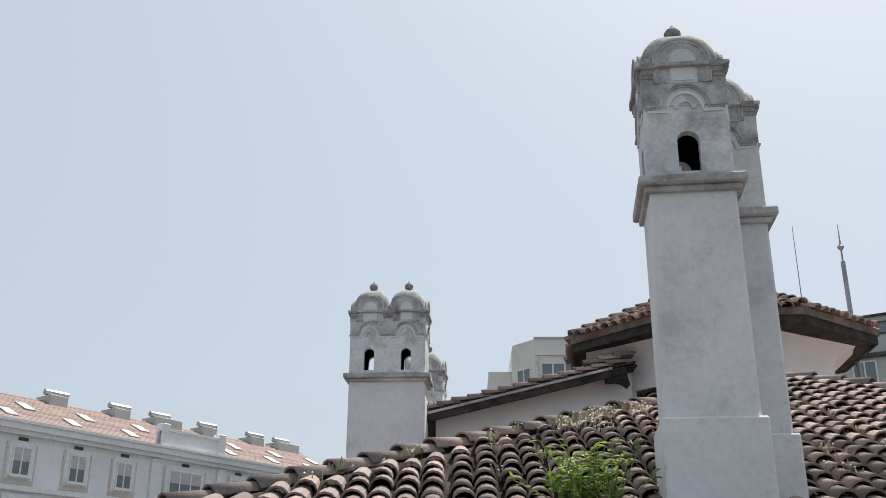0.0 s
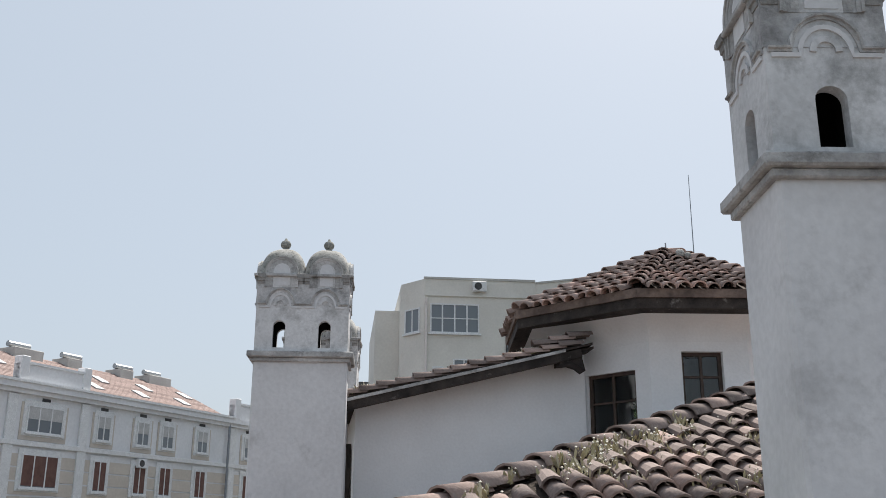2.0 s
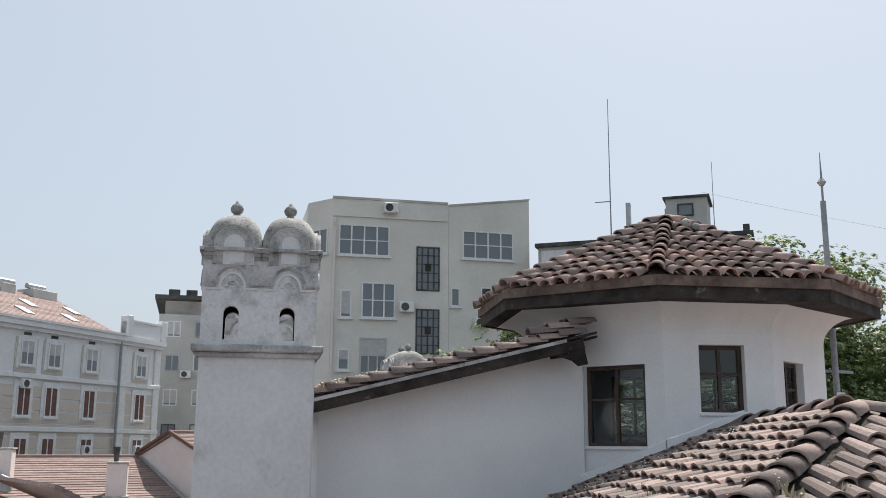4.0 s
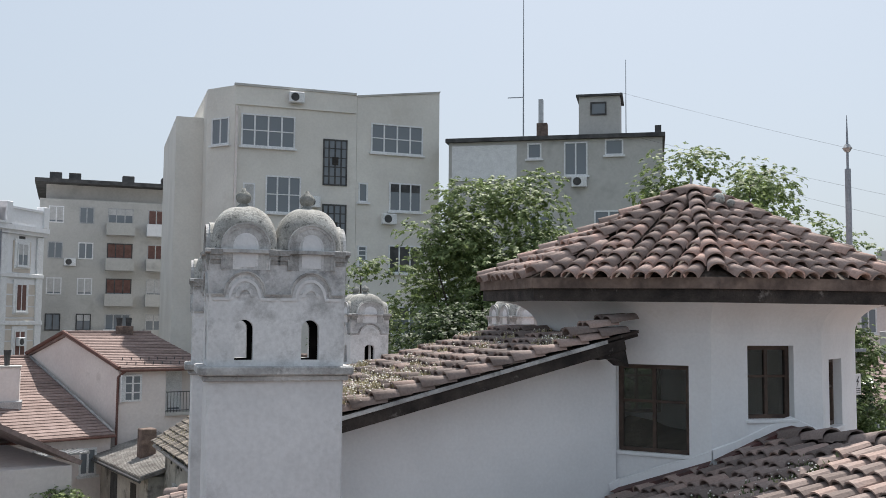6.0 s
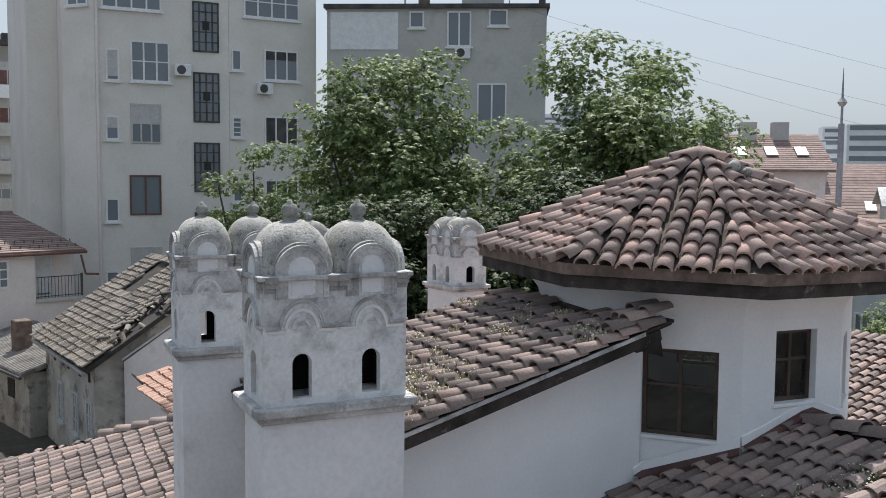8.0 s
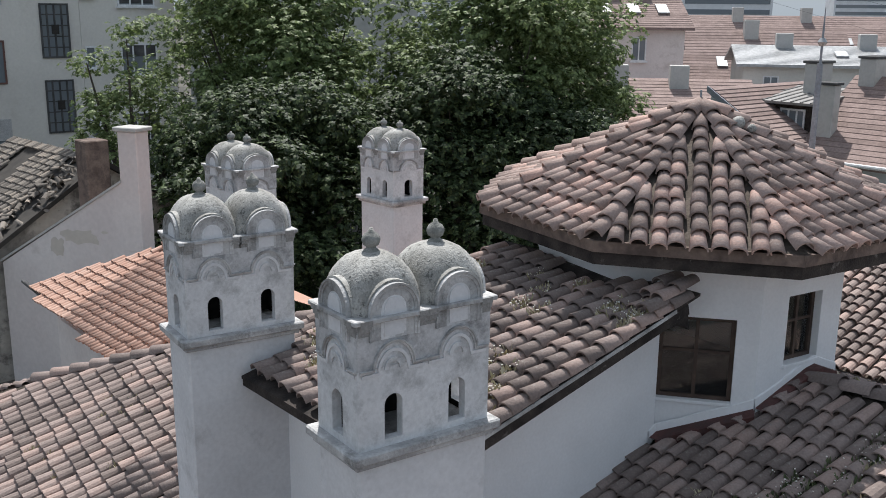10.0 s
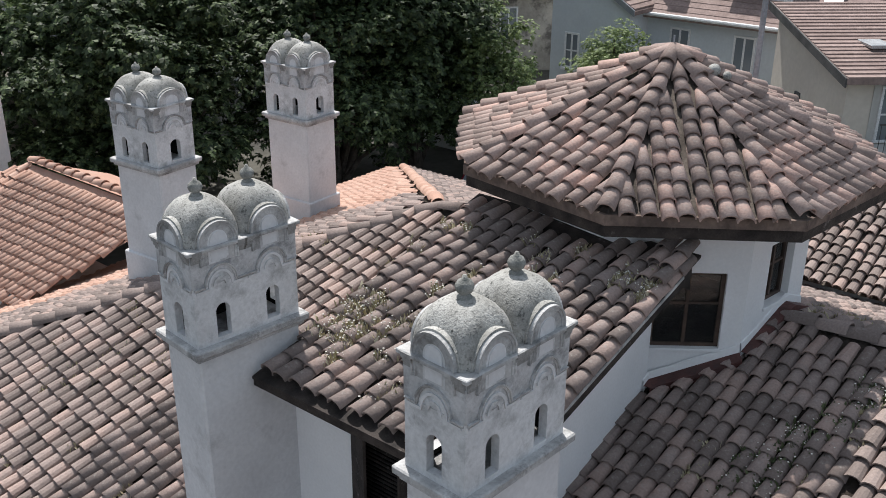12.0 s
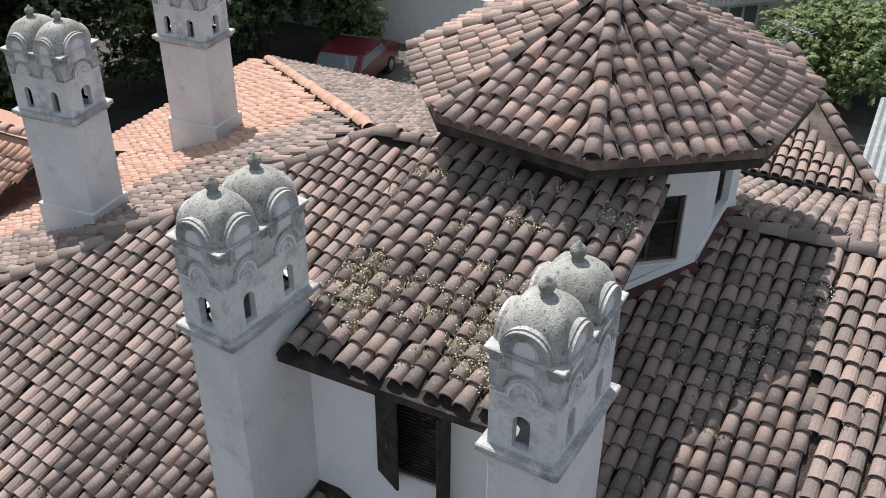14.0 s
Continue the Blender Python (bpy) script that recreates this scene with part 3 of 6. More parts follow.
A0, APO, EAVE_APO = 15.0, 1.70, 2.36
SIDE = 2 * APO * math.tan(math.pi / 8)
LZ0, LZ1 = 5.0, 8.57
TILT_Y = 0.015


def side_frame(k, apo):
    """Local frame of side k: x along the wall, +y inwards, z up; origin at its middle on the floor plan."""
    ang = A0 + 22.5 + 45 * k
    return Matrix.Translation((CX, CY, 0)) @ Matrix.Rotation(radians(ang + 90), 4, "Z") @ Matrix.Translation((0, -apo, 0))


def casement(parent, f, x0, x1, z0, z1, inset=0.06, bars_v=(0.5,), bars_h=(0.58,), mat=FRAME, pane=GLASS, w=0.045, depth=0.05, name="window"):
    """A window: frame with bars, panes of glass behind."""
    y0, y1 = inset, inset + depth
    win = part(name, faces_out(panel(bmesh.new(), f @ Matrix.Translation((0, y0, 0)), x0, x1, z0, z1, depth, [(x0 + w, x1 - w, z0 + w, z1 - w, 0)])), mat, parent)
    for v in bars_v:
        xm = x0 + (x1 - x0) * v
        part("mullion", boxed((xm - w * 0.4, y0 + 0.004, z0 + w), (xm + w * 0.4, y1 - 0.004, z1 - w), f), mat, win)
    for h in bars_h:
        zm = z0 + (z1 - z0) * h
        part("glazing_bar", boxed((x0 + w, y0 + 0.008, zm - w * 0.3), (x1 - w, y1 - 0.008, zm + w * 0.3), f), mat, win)
    g = part("pane", boxed((x0 + w * 0.6, (y0 + y1) / 2 - 0.004, z0 + w * 0.6), (x1 - w * 0.6, (y0 + y1) / 2 + 0.004, z1 - w * 0.6), f), pane, win)
    g.visible_shadow = False
    return win


# windows: side number, middle, width, sill, head
OPEN = {4: (0.09, 0.77, 6.96, 7.87), 5: (0.04, 0.53, 7.33, 8.08), 6: (-0.2, 0.55, 7.2, 7.93), 7: (0, 0.6, 7.33, 8.08), 0: (0.1, 0.7, 7.1, 7.95), 1: (0, 0.7, 7.1, 7.95)}
CORNERS = [Vector((CX + APO / math.cos(math.pi / 8) * math.cos(radians(A0 + 45 * k)), CY + APO / math.cos(math.pi / 8) * math.sin(radians(A0 + 45 * k)), 0)) for k in range(8)]
CORNERS[6] += (CORNERS[5] - CORNERS[6]).normalized() * 0.14
for k in range(8):
    pa, pb = CORNERS[k], CORNERS[(k + 1) % 8]
    run = pb - pa
    length = run.length
    f = Matrix.Translation((pa + pb) / 2) @ Matrix.Rotation(math.atan2(run.y, run.x), 4, "Z")
    holes = []
    if k in OPEN:
        m, w, za, zb = OPEN[k]
        holes = [(m - w / 2, m + w / 2, za, zb, 0)]
    part("wall", faces_out(panel(bmesh.new(), f, -length / 2, length / 2, LZ0, LZ1, 0.16, holes)), WALL, lantern)
    if holes:
        m, w, za, zb = OPEN[k]
        win = casement(lantern, f, m - w / 2, m + w / 2, za, zb, 0.05 if k == 4 else 0.09)
        part("sill", boxed((m - w / 2 - 0.02, -0.025, za - 0.035), (m + w / 2 + 0.02, 0.1, za + 0.004), f, 0.006), WALL, win)
    # curved soffit from wall to eave
    bm = bmesh.new()
    prev = None
    for s in range(9):
        a = math.pi / 2 * s / 8
        zz = 8.2 + 0.34 * math.sin(a)
        grow = 0.42 * (1 - math.cos(a)) / APO
        row = [bm.verts.new((p.x + (p.x - CX) * grow, p.y + (p.y - CY) * grow, zz)) for p in (pa, pb)]
        if prev:
            bm.faces.new((prev[0], prev[1], row[1], row[0]))
        prev = row
    part("soffit_cove", bm, WALL, lantern, "", True)
    hw = EAVE_APO * math.tan(math.pi / 8)
    f3 = side_frame(k, EAVE_APO)
    ca, cb = (TILT_Y * ((f3 @ Vector((s * hw, 0, 0))).y - CY) for s in (-1, 1))
    bm = bmesh.new()
    prism(bm, [(-hw + 0.012, 8.535 + ca), (hw - 0.012, 8.535 + cb), (hw - 0.012, 8.7 + cb), (-hw + 0.012, 8.7 + ca)], f3 @ Matrix.Translation((0, 0.03, 0)), 0.05)
    part("fascia", faces_out(bm), WOOD, lantern, "dark weathered wooden fascia")
    bm = bmesh.new()
    prism(bm, [(-hw - 0.01, 8.665 + ca), (hw + 0.01, 8.665 + cb), (hw + 0.01, 8.775 + cb), (-hw - 0.01, 8.775 + ca)], f3, 0.04)
    part("eave_strip", faces_out(bm), BRICK, lantern, "red-brown mortared eave strip")
    hi = (EAVE_APO - 0.5) * math.tan(math.pi / 8)
    bm = bmesh.new()
    lo4 = [f3 @ Vector(p) for p in ((-hw + 0.03, 0.06, 8.55 + ca), (hw - 0.03, 0.06, 8.55 + cb), (hi, 0.5, 8.55 + cb), (-hi, 0.5, 8.55 + ca))]
    a4 = [bm.verts.new(p) for p in lo4]
    b4 = [bm.verts.new(p + Vector((0, 0, 0.03))) for p in lo4]
    bm.faces.new(a4[::-1]), bm.faces.new(b4)
    for i in range(4):
        bm.faces.new((a4[i], a4[(i + 1) % 4], b4[(i + 1) % 4], b4[i]))
    part("eave_board", faces_out(bm), WOOD, lantern)

APEX_Z, EZ = 9.86, 8.74
bm = bmesh.new()
ring = []
for k in range(8):
    a = radians(A0 + 45 * k)
    r = EAVE_APO / math.cos(math.pi / 8)
    ring.append(bm.verts.new((CX + r * math.cos(a), CY + r * math.sin(a), EZ + TILT_Y * r * math.sin(a))))
tip = bm.verts.new((CX, CY, APEX_Z))
for k in range(8):
    bm.faces.new((ring[k], ring[(k + 1) % 8], tip))
bmesh.ops.solidify(bm, geom=bm.faces[:], thickness=0.03)
lroof = part("tiled_roof", faces_out(bm), MORTAR, lantern, "eight-sided pyramid roof of brown barrel tiles")
near_side, far_side, hips = [], [], []
rise = APEX_Z - EZ
for k in range(8):
    f = side_frame(k, EAVE_APO)
    rot = f.to_3x3()
    out_dir = rot @ Vector((0, -1, 0))
    u = rot @ Vector((1, 0, 0))
    d = (out_dir * EAVE_APO + Vector((0, 0, -rise + TILT_Y * EAVE_APO * out_dir.y))).normalized()
    u = (u + Vector((0, 0, TILT_Y * u.y))).normalized()
    n = u.cross(d).normalized()
    if n.z < 0:
        u, n = -u, -n
    slope = math.hypot(EAVE_APO, rise)
    for i in range(-5, 6):
        wob = RNG.gauss(0, 0.012)
        for j in range(11):
            s = slope - 0.30 - 0.235 * j + RNG.gauss(0, 0.008)
            half = (s + 0.12) / slope * EAVE_APO * math.tan(math.pi / 8)
            x = i * 0.186 + wob
            if s < 0.1 or abs(x) > half - 0.03:
                continue
            p = Vector((CX, CY, APEX_Z)) + d * s + u * x + n * 0.012
            (near_side if k in (2, 3, 4, 5, 6) else far_side).append(jitter(axes_pose(p, u, d, n), 1.1))
    a = radians(A0 + 45 * k)
    r = EAVE_APO / math.cos(math.pi / 8)
    hips += ridge_run((CX, CY, APEX_Z + 0.09), (CX + r * math.cos(a), CY + r * math.sin(a), EZ + 0.075 + TILT_Y * r * math.sin(a)), 0.27)
near_side.sort(key=lambda m: m.translation.y)
lay(lroof, near_side, RED_MESHES, "roof_tile", 300, "roof_tiles", TILE_RED)
lay(lroof, far_side, RED_MESHES, "roof_tile", 0, "roof_tiles", TILE_RED)
HIP_MESHES = [tile_mesh("hip_tile", TILE_RED, length=0.36, r0=0.075, r1=0.1, rise=0.85)]
lay(lroof, hips, HIP_MESHES, "hip_tile", 300, "hip_tiles", TILE_RED)
bm = bmesh.new()
tube(bm, (CX, CY, APEX_Z + 0.1), (CX, CY, APEX_Z + 0.2), 0.012)
part("spike", bm, POLE, lantern)
# the slab's near-black colour stands for the unlit room
part("floor_slab", boxed((CX - 1.6, CY - 1.6, 6.3), (CX + 1.6, CY + 1.6, 6.4)), UNLIT, lantern)

# ---- dormer with a shuttered window ----
dormer = thing("dormer", "white plastered dormer with a tiled lean-to roof and dark wooden shutters", "dormer", (1.2, 16.1, 6.0))


def d_at(x):
    return 7.58 + 0.25 * x


bm = bmesh.new()
prism(bm, [(-0.1, 4.6), (2.95, 4.6), (2.95, d_at(2.95) - 0.16), (-0.1, d_at(-0.1) - 0.16)], Matrix.Translation((0, 14.93, 0)), 0.15)
part("side_wall", faces_out(bm), WALL, dormer)
bm = bmesh.new()
prism(bm, [(-0.1, 4.6), (2.95, 4.6), (2.95, d_at(2.95) - 0.16), (-0.1, d_at(-0.1) - 0.16)], Matrix.Translation((0, 17.2, 0)), 0.15)
part("side_wall", faces_out(bm), WALL, dormer)
fw = Matrix.Translation((-0.1, 16.14, 0)) @ Matrix.Rotation(radians(-90), 4, "Z")
part("front_wall", faces_out(panel(bmesh.new(), fw, -1.06, 1.06, 4.6, d_at(-0.1) - 0.16, 0.15, [(-0.33, 0.5, 5.73, 6.98, 0)])), WALL, dormer)
win = casement(dormer, fw, -0.33, 0.5, 5.73, 6.98, 0.03, bars_v=(), bars_h=())
# added dark sheet behind the slats, painted as the room's shade
part("dark_backing", boxed((-0.27, 0.09, 5.76), (0.47, 0.1, 6.94), fw), UNLIT, win)
for i in range(24):
    part("slat", boxed((-0.265, -0.008, -0.024), (0.465, 0.008, 0.024), fw @ Matrix.Translation((0, 0.06, 5.79 + i * 0.049)) @ Matrix.Rotation(radians(35), 4, "X")), WOOD, win)
part("shutter", boxed((0, -0.015, 5.7), (0.385, 0.015, 6.98), fw @ Matrix.Translation((-0.335, -0.02, 0)) @ Matrix.Rotation(radians(-28), 4, "Z"), 0.004), WOOD, dormer, "dark open wooden shutter")
part("shutter", boxed((-0.29, -0.015, 5.66), (0, 0.015, 6.98), fw @ Matrix.Translation((0.51, -0.012, 0)) @ Matrix.Rotation(radians(92), 4, "Z"), 0.004), WOOD, dormer, "dark open wooden shutter")
bm = bmesh.new()
X0, X1, Y0, Y1 = -0.62, 2.96, 14.46, 17.3
dpts = [(X0, Y0), (X1 - 0.02, Y0), (X1 - 0.02, Y1), (X0, Y1)]
lo = [bm.verts.new((x, y, d_at(x) - 0.115)) for x, y in dpts]
hi = [bm.verts.new((x, y, d_at(x) - 0.085)) for x, y in dpts]
bm.faces.new(lo[::-1]), bm.faces.new(hi)
for i in range(4):
    bm.faces.new((lo[i], lo[(i + 1) % 4], hi[(i + 1) % 4], hi[i]))
droof = part("tiled_roof", bm, WOOD, dormer, "lean-to roof of brown barrel tiles")
# verge beam, eave board and end bracket
ang = math.degrees(math.atan(0.25))
bmv = boxed((0, 14.47, -0.235), (3.45, 14.53, -0.12), Matrix.Translation((X0 + 0.02, 0, d_at(X0))) @ Matrix.Rotation(radians(-ang), 4, "Y"), 0.006)
part("verge_beam", bmv, WOOD, dormer, "dark wooden verge beam")
part("verge_board", boxed((0, 14.53, -0.15), (3.65, 14.95, -0.12), Matrix.Translation((X0 + 0.02, 0, d_at(X0))) @ Matrix.Rotation(radians(-ang), 4, "Y")), WOOD, dormer)
part("verge_strip", boxed((0.1, 14.452, -0.125), (3.25, 14.47, -0.085), Matrix.Translation((X0 + 0.02, 0, d_at(X0))) @ Matrix.Rotation(radians(-ang), 4, "Y"), 0.004), PLASTER_DIRTY, dormer, "peeling grey painted strip over the verge beam")
part("eave_board", boxed((X0 + 0.01, Y0, d_at(X0) - 0.19), (X0 + 0.05, Y1, d_at(X0) - 0.1), None, 0.005), WOOD, dormer)
bm = bmesh.new()
prism(bm, [(2.5, 8.03), (2.78, 8.12), (2.84, 7.86), (2.76, 7.92), (2.66, 7.95), (2.5, 7.93)], Matrix.Translation((0, 14.49, 0)), 0.3)
part("bracket", faces_out(bm), WOOD, dormer)


def on_dormer(x, y):
    return X0 + 0.2 < x < X1 - 0.12 and Y0 - 0.02 < y < Y1 + 0.02 and not math.hypot(x - CX, y - CY) < 1.75


dt = field(0.25, 0.0, 7.58, (-0.38 + 0.16, 14.51), on_dormer, 4.5, 0.19)
lay(droof, dt, TILE_MESHES, "roof_tile", 260, "roof_tiles", TILE)
# spare tiles stacked along the upper end of the verge
spare = []
for row, (yy, count) in enumerate(((14.55, 3), (14.73, 2))):
    for j in range(count):
        xx = 2.98 - 0.24 * j
        dn = Vector((-1, 0, -0.25)).normalized()
        sd = Vector((0, 1, 0))
        up = sd.cross(dn)
        sd, up = (sd, up) if up.z > 0 else (-sd, -up)
        spare.append(jitter(axes_pose(Vector((xx, yy, d_at(xx) + 0.0 + 0.004 * (5 - j))), sd, dn, up), 1.2))
lay(droof, spare, TILE_MESHES, "roof_tile", 20, "roof_tiles", TILE)


# ---- background city ----
ground = part("ground", boxed((-1500, -600, -0.3), (1500, 3000, 0.0)), GROUND, None)
tagged(ground, "dusty asphalt and earth between the houses", "ground", kind="structure")


def local(x, y, z, yaw):
    return Matrix.Translation((x, y, z)) @ Matrix.Rotation(radians(yaw), 4, "Z")


def far_window(parent, f, x, z, w, h, mat=WHITE_PAINT, cols=2, rows=0, blind=None, sill=True, fill=0.6, pane=DARK_GLASS):
    """A window of a far facade: frame, panes, an optional blind drawn part of the way, a sill. x, z: its middle."""
    t = 0.085
    x0, x1, z0, z1 = x - w / 2, x + w / 2, z - h / 2, z + h / 2
    win = part("window", faces_out(panel(bmesh.new(), f @ Matrix.Translation((0, -0.06, 0)), x0, x1, z0, z1, 0.09, [(x0 + t, x1 - t, z0 + t, z1 - t, 0)])), mat, parent)
    for i in range(1, cols):
        xx = x0 + w * i / cols
        part("mullion", boxed((xx - t / 2, -0.05, z0 + t), (xx + t / 2, 0.02, z1 - t), f), mat, win)
    for i in range(1, rows):
        zz = z0 + h * i / rows
        part("glazing_bar", boxed((x0 + t, -0.045, zz - t / 3), (x1 - t, 0.02, zz + t / 3), f), mat, win)
    part("pane", boxed((x0 + t * 0.5, -0.02, z0 + t * 0.5), (x1 - t * 0.5, 0.01, z1 - t * 0.5), f), pane, win)
    if blind:
        part("blind", boxed((x0 + t, -0.04, z1 - t - (h - 2 * t) * fill), (x1 - t, -0.025, z1 - t), f), blind, win)
    if sill:
        part("sill", boxed((x0 - 0.1, -0.16, z0 - 0.1), (x1 + 0.1, 0.0, z0), f), mat, win)
    return win


def air_unit(parent, f, x, z):
    u = part("air_conditioner", boxed((x - 0.42, -0.38, z - 0.3), (x + 0.42, -0.05, z + 0.3), f, 0.03), WHITE_PAINT, parent, "white air-conditioning unit")
    bm = bmesh.new()
    tube(bm, f @ Vector((x - 0.1, -0.39, z)), f @ Vector((x - 0.1, -0.37, z)), 0.23, 0.23, 16)
    part("fan_grille", bm, ROOF_EDGE, u)


# cream apartment house with a stair-window column
cream = thing("apartment_building", "cream rendered flat-roofed apartment house, windows and air conditioners", "building", (11, 60, 0))
f = local(5.1, 58.6, 0, -1.5)
bm = bmesh.new()
ct = [(0.6, 0.0), (7.39, 0.0), (7.39, 11), (-0.7, 11), (-0.7, 1.6)]
lo = [bm.verts.new(f @ Vector((x, y, 0))) for x, y in ct]
hi = [bm.verts.new(f @ Vector((x, y, 20.95))) for x, y in ct]
bm.faces.new(lo[::-1]), bm.faces.new(hi)
for i in range(5):
    bm.faces.new((lo[i], lo[(i + 1) % 5], hi[(i + 1) % 5], hi[i]))
faces_out(bm)
part("wall", bm, CREAM, cream)
f2 = local(12.5, 58.4, 0, 1.0)
bm = bmesh.new()
prism(bm, [(0, 0), (5.0, 0), (5.0, 21.55), (0, 20.85)], f2, 11)
part("wall", faces_out(bm), CREAM, cream)
part("parapet", boxed((0.56, -0.06, 20.95), (7.35, 0.2, 21.08), f), GREY_RENDER, cream)
bm = bmesh.new()
prism(bm, [(0, 20.85), (5.0, 21.55), (5.05, 21.66), (0, 20.96)], f2 @ Matrix.Translation((0, -0.06, 0)), 11)
part("parapet", faces_out(bm), GREY_RENDER, cream)
bm = bmesh.new()
box(bm, (-2.2, 3.4, 0), (-0.705, 14, 19.7), f)
part("side_wing", bm, CREAM, cream)
part("ledge_band", boxed((0.6, -0.1, 19.9), (7.3, 0.0, 20.0), f), CREAM, cream)
FRONT = [(2.42, 18.55, 2.95, 1.8, 4, 2, None), (3.3, 15.1, 1.95, 2.05, 3, 2, None), (3.05, 11.95, 1.52, 2.0, 3, 2, PALE_BLIND), (2.97, 8.3, 1.58, 2.05, 2, 0, None), (2.97, 4.6, 1.58, 2.05, 2, 0, PALE_BLIND)]
for lvl, (xc, zc, w, h, nc, nr, bl) in enumerate(FRONT):
    far_window(cream, f, xc, zc, w, h, cols=nc, rows=nr, blind=bl, fill=0.5, sill=lvl < 2, mat=WHITE_PAINT if lvl < 2 else ROLLER if lvl == 3 else PALE_BLIND)
    if lvl:
        far_window(cream, f, 1.5 - 0.06 * lvl, zc - (0.25 if lvl < 3 else 0.75), 0.66, 1.6 if lvl == 1 else 1.2, cols=1, blind=PALE_BLIND if lvl < 3 else None, fill=0.9 if lvl == 1 else 0.5)
for k in range(5):
    sw = far_window(cream, f, 6.17, 17.05 - 3.65 * k, 1.38, 2.6, mat=ROOF_EDGE, cols=4, rows=5, sill=False)
    # flat dark plate, the unlit room behind a missing pane
    part("broken_pane", boxed((6.0, -0.07, 16.9 - 3.65 * k), (6.35, -0.055, 17.35 - 3.65 * k), f), UNLIT, sw)
for lvl, (xc, zc, w, h, nc, nr, fill) in enumerate(((2.4, 18.62, 3.15, 1.7, 4, 2, 0.0), (2.92, 15.3, 1.95, 1.65, 3, 0, 0.3), (2.92, 11.75, 1.95, 1.6, 3, 0, 0.95), (2.92, 8.3, 1.95, 1.6, 3, 0, 0.4), (2.92, 4.8, 1.95, 1.6, 3, 0, 0.9))):
    far_window(cream, f2, xc, zc, w, h, cols=nc, rows=nr, blind=ROOF_EDGE if lvl else None, fill=fill)
    if lvl:
        far_window(cream, f2, 0.4, zc + 0.15, 0.55, 1.1, cols=1, rows=4 if lvl == 2 else 0)
air_unit(cream, f, 4.9, 14.75), air_unit(cream, f2, 1.9, 14.0)
air_unit(cream, f, 3.9, 20.5)
side = f @ Matrix.Translation((-0.7, 1.6, 0)) @ Matrix.Rotation(math.atan2(-1.6, 1.3), 4, "Z")
far_window(cream, side, 1.05, 18.5, 1.3, 1.5, cols=2)
part("downpipe", tube(bmesh.new(), f @ Vector((0.7, -0.1, 0.5)), f @ Vector((0.7, -0.1, 19.8)), 0.07), PINK_RENDER, cream)

# grey flat-roofed house behind the trees
grey = thing("apartment_building", "grey rendered flat-roofed house with a roof hut and antennas", "building", (22, 56, 0))
g = local(17.6, 57.2, 0, math.degrees(math.atan2(-6.5, 9.9)))
part("wall", boxed((0, 0, 0), (11.9, 10, 18.4), g), GREY_RENDER, grey)
part("roof_edge", boxed((-0.15, -0.25, 18.4), (12.05, 10, 18.62), g), ROOF_EDGE, grey)
hut = part("roof_hut", boxed((7.3, 1.0, 18.62), (9.6, 3.6, 21.0), g), GREY_RENDER, grey)
part("hut_roof", boxed((7.15, 0.85, 21.0), (9.75, 3.75, 21.12), g), ROOF_EDGE, hut)
far_window(grey, g @ Matrix.Translation((0, 1.0, 0)), 8.4, 20.3, 0.9, 0.75, mat=ROOF_EDGE, cols=1, sill=False)
part("chimney_shaft", boxed((4.9, 1, 18.6), (5.5, 1.6, 19.6), g, 0.02), BRICK, grey)
part("flue", boxed((5.0, 1.1, 19.6), (5.25, 1.5, 21.0), g), METAL, grey)
part("chimney_shaft", boxed((11.5, 0.5, 18.6), (11.85, 0.9, 19.15), g), ROOF_EDGE, grey)
bm = bmesh.new()
tube(bm, g @ Vector((4.2, 0.6, 18.6)), g @ Vector((4.2, 0.6, 27.3)), 0.045, 0.02)
box(bm, (3.3, 0.58, 21.0), (4.2, 0.62, 21.05), g)
part("antenna", bm, POLE, grey)
bm = tube(bmesh.new(), g @ Vector((9.9, 2, 18.6)), g @ Vector((9.9, 2, 23.3)), 0.03, 0.015)
part("antenna", bm, POLE, grey)
part("blank_panel", boxed((0.2, -0.05, 16.2), (3.9, 0.0, 18.2), g), WHITE_PAINT, grey)
for x, w, h, z, c in ((4.9, 0.8, 0.9, 17.8, 1), (7.2, 1.3, 1.9, 17.3, 2), (9.3, 1.0, 0.9, 17.9, 1), (9.0, 1.6, 2.4, 13.2, 2), (5.2, 1.4, 1.7, 13.4, 2)):
    far_window(grey, g, x, z, w, h, cols=c)
air_unit(grey, g, 7.4, 16.0)

# ornate pale corner building
ornate = thing("apartment_building", "pale ornate plastered town house with tiled mansard, skylights and red blinds", "building", (-15, 70, 0))
o = local(-25.5, 51.0, 0, math.degrees(math.atan2(16, 11)))
LEN = 37.6
part("wall", boxed((0, 0, 0), (LEN, 12, 14.3), o), PALE_RENDER, ornate)
bm = boxed((-0.2, -0.5, 14.3), (LEN + 0.1, 12, 14.65), o)
box(bm, (-0.2, -0.3, 14.05), (LEN + 0.1, 0, 14.3), o)
part("cornice", bm, PALE_RENDER, ornate)
part("gutter", boxed((-0.2, -0.6, 14.65), (LEN - 4.6, -0.35, 14.8), o), WHITE_PAINT, ornate)
bm = bmesh.new()
prism(bm, [(0, 14.65), (12, 14.65), (6.5, 17.7)], o @ Matrix.Rotation(radians(90), 4, "Z") @ Matrix.Translation((0, -LEN + 4.6, 0)), LEN - 4.4)
mans = part("roof", faces_out(bm), TILE_FAR, ornate, "brownish-pink tiled roof")
slope = math.atan2(3.05, 6.5)
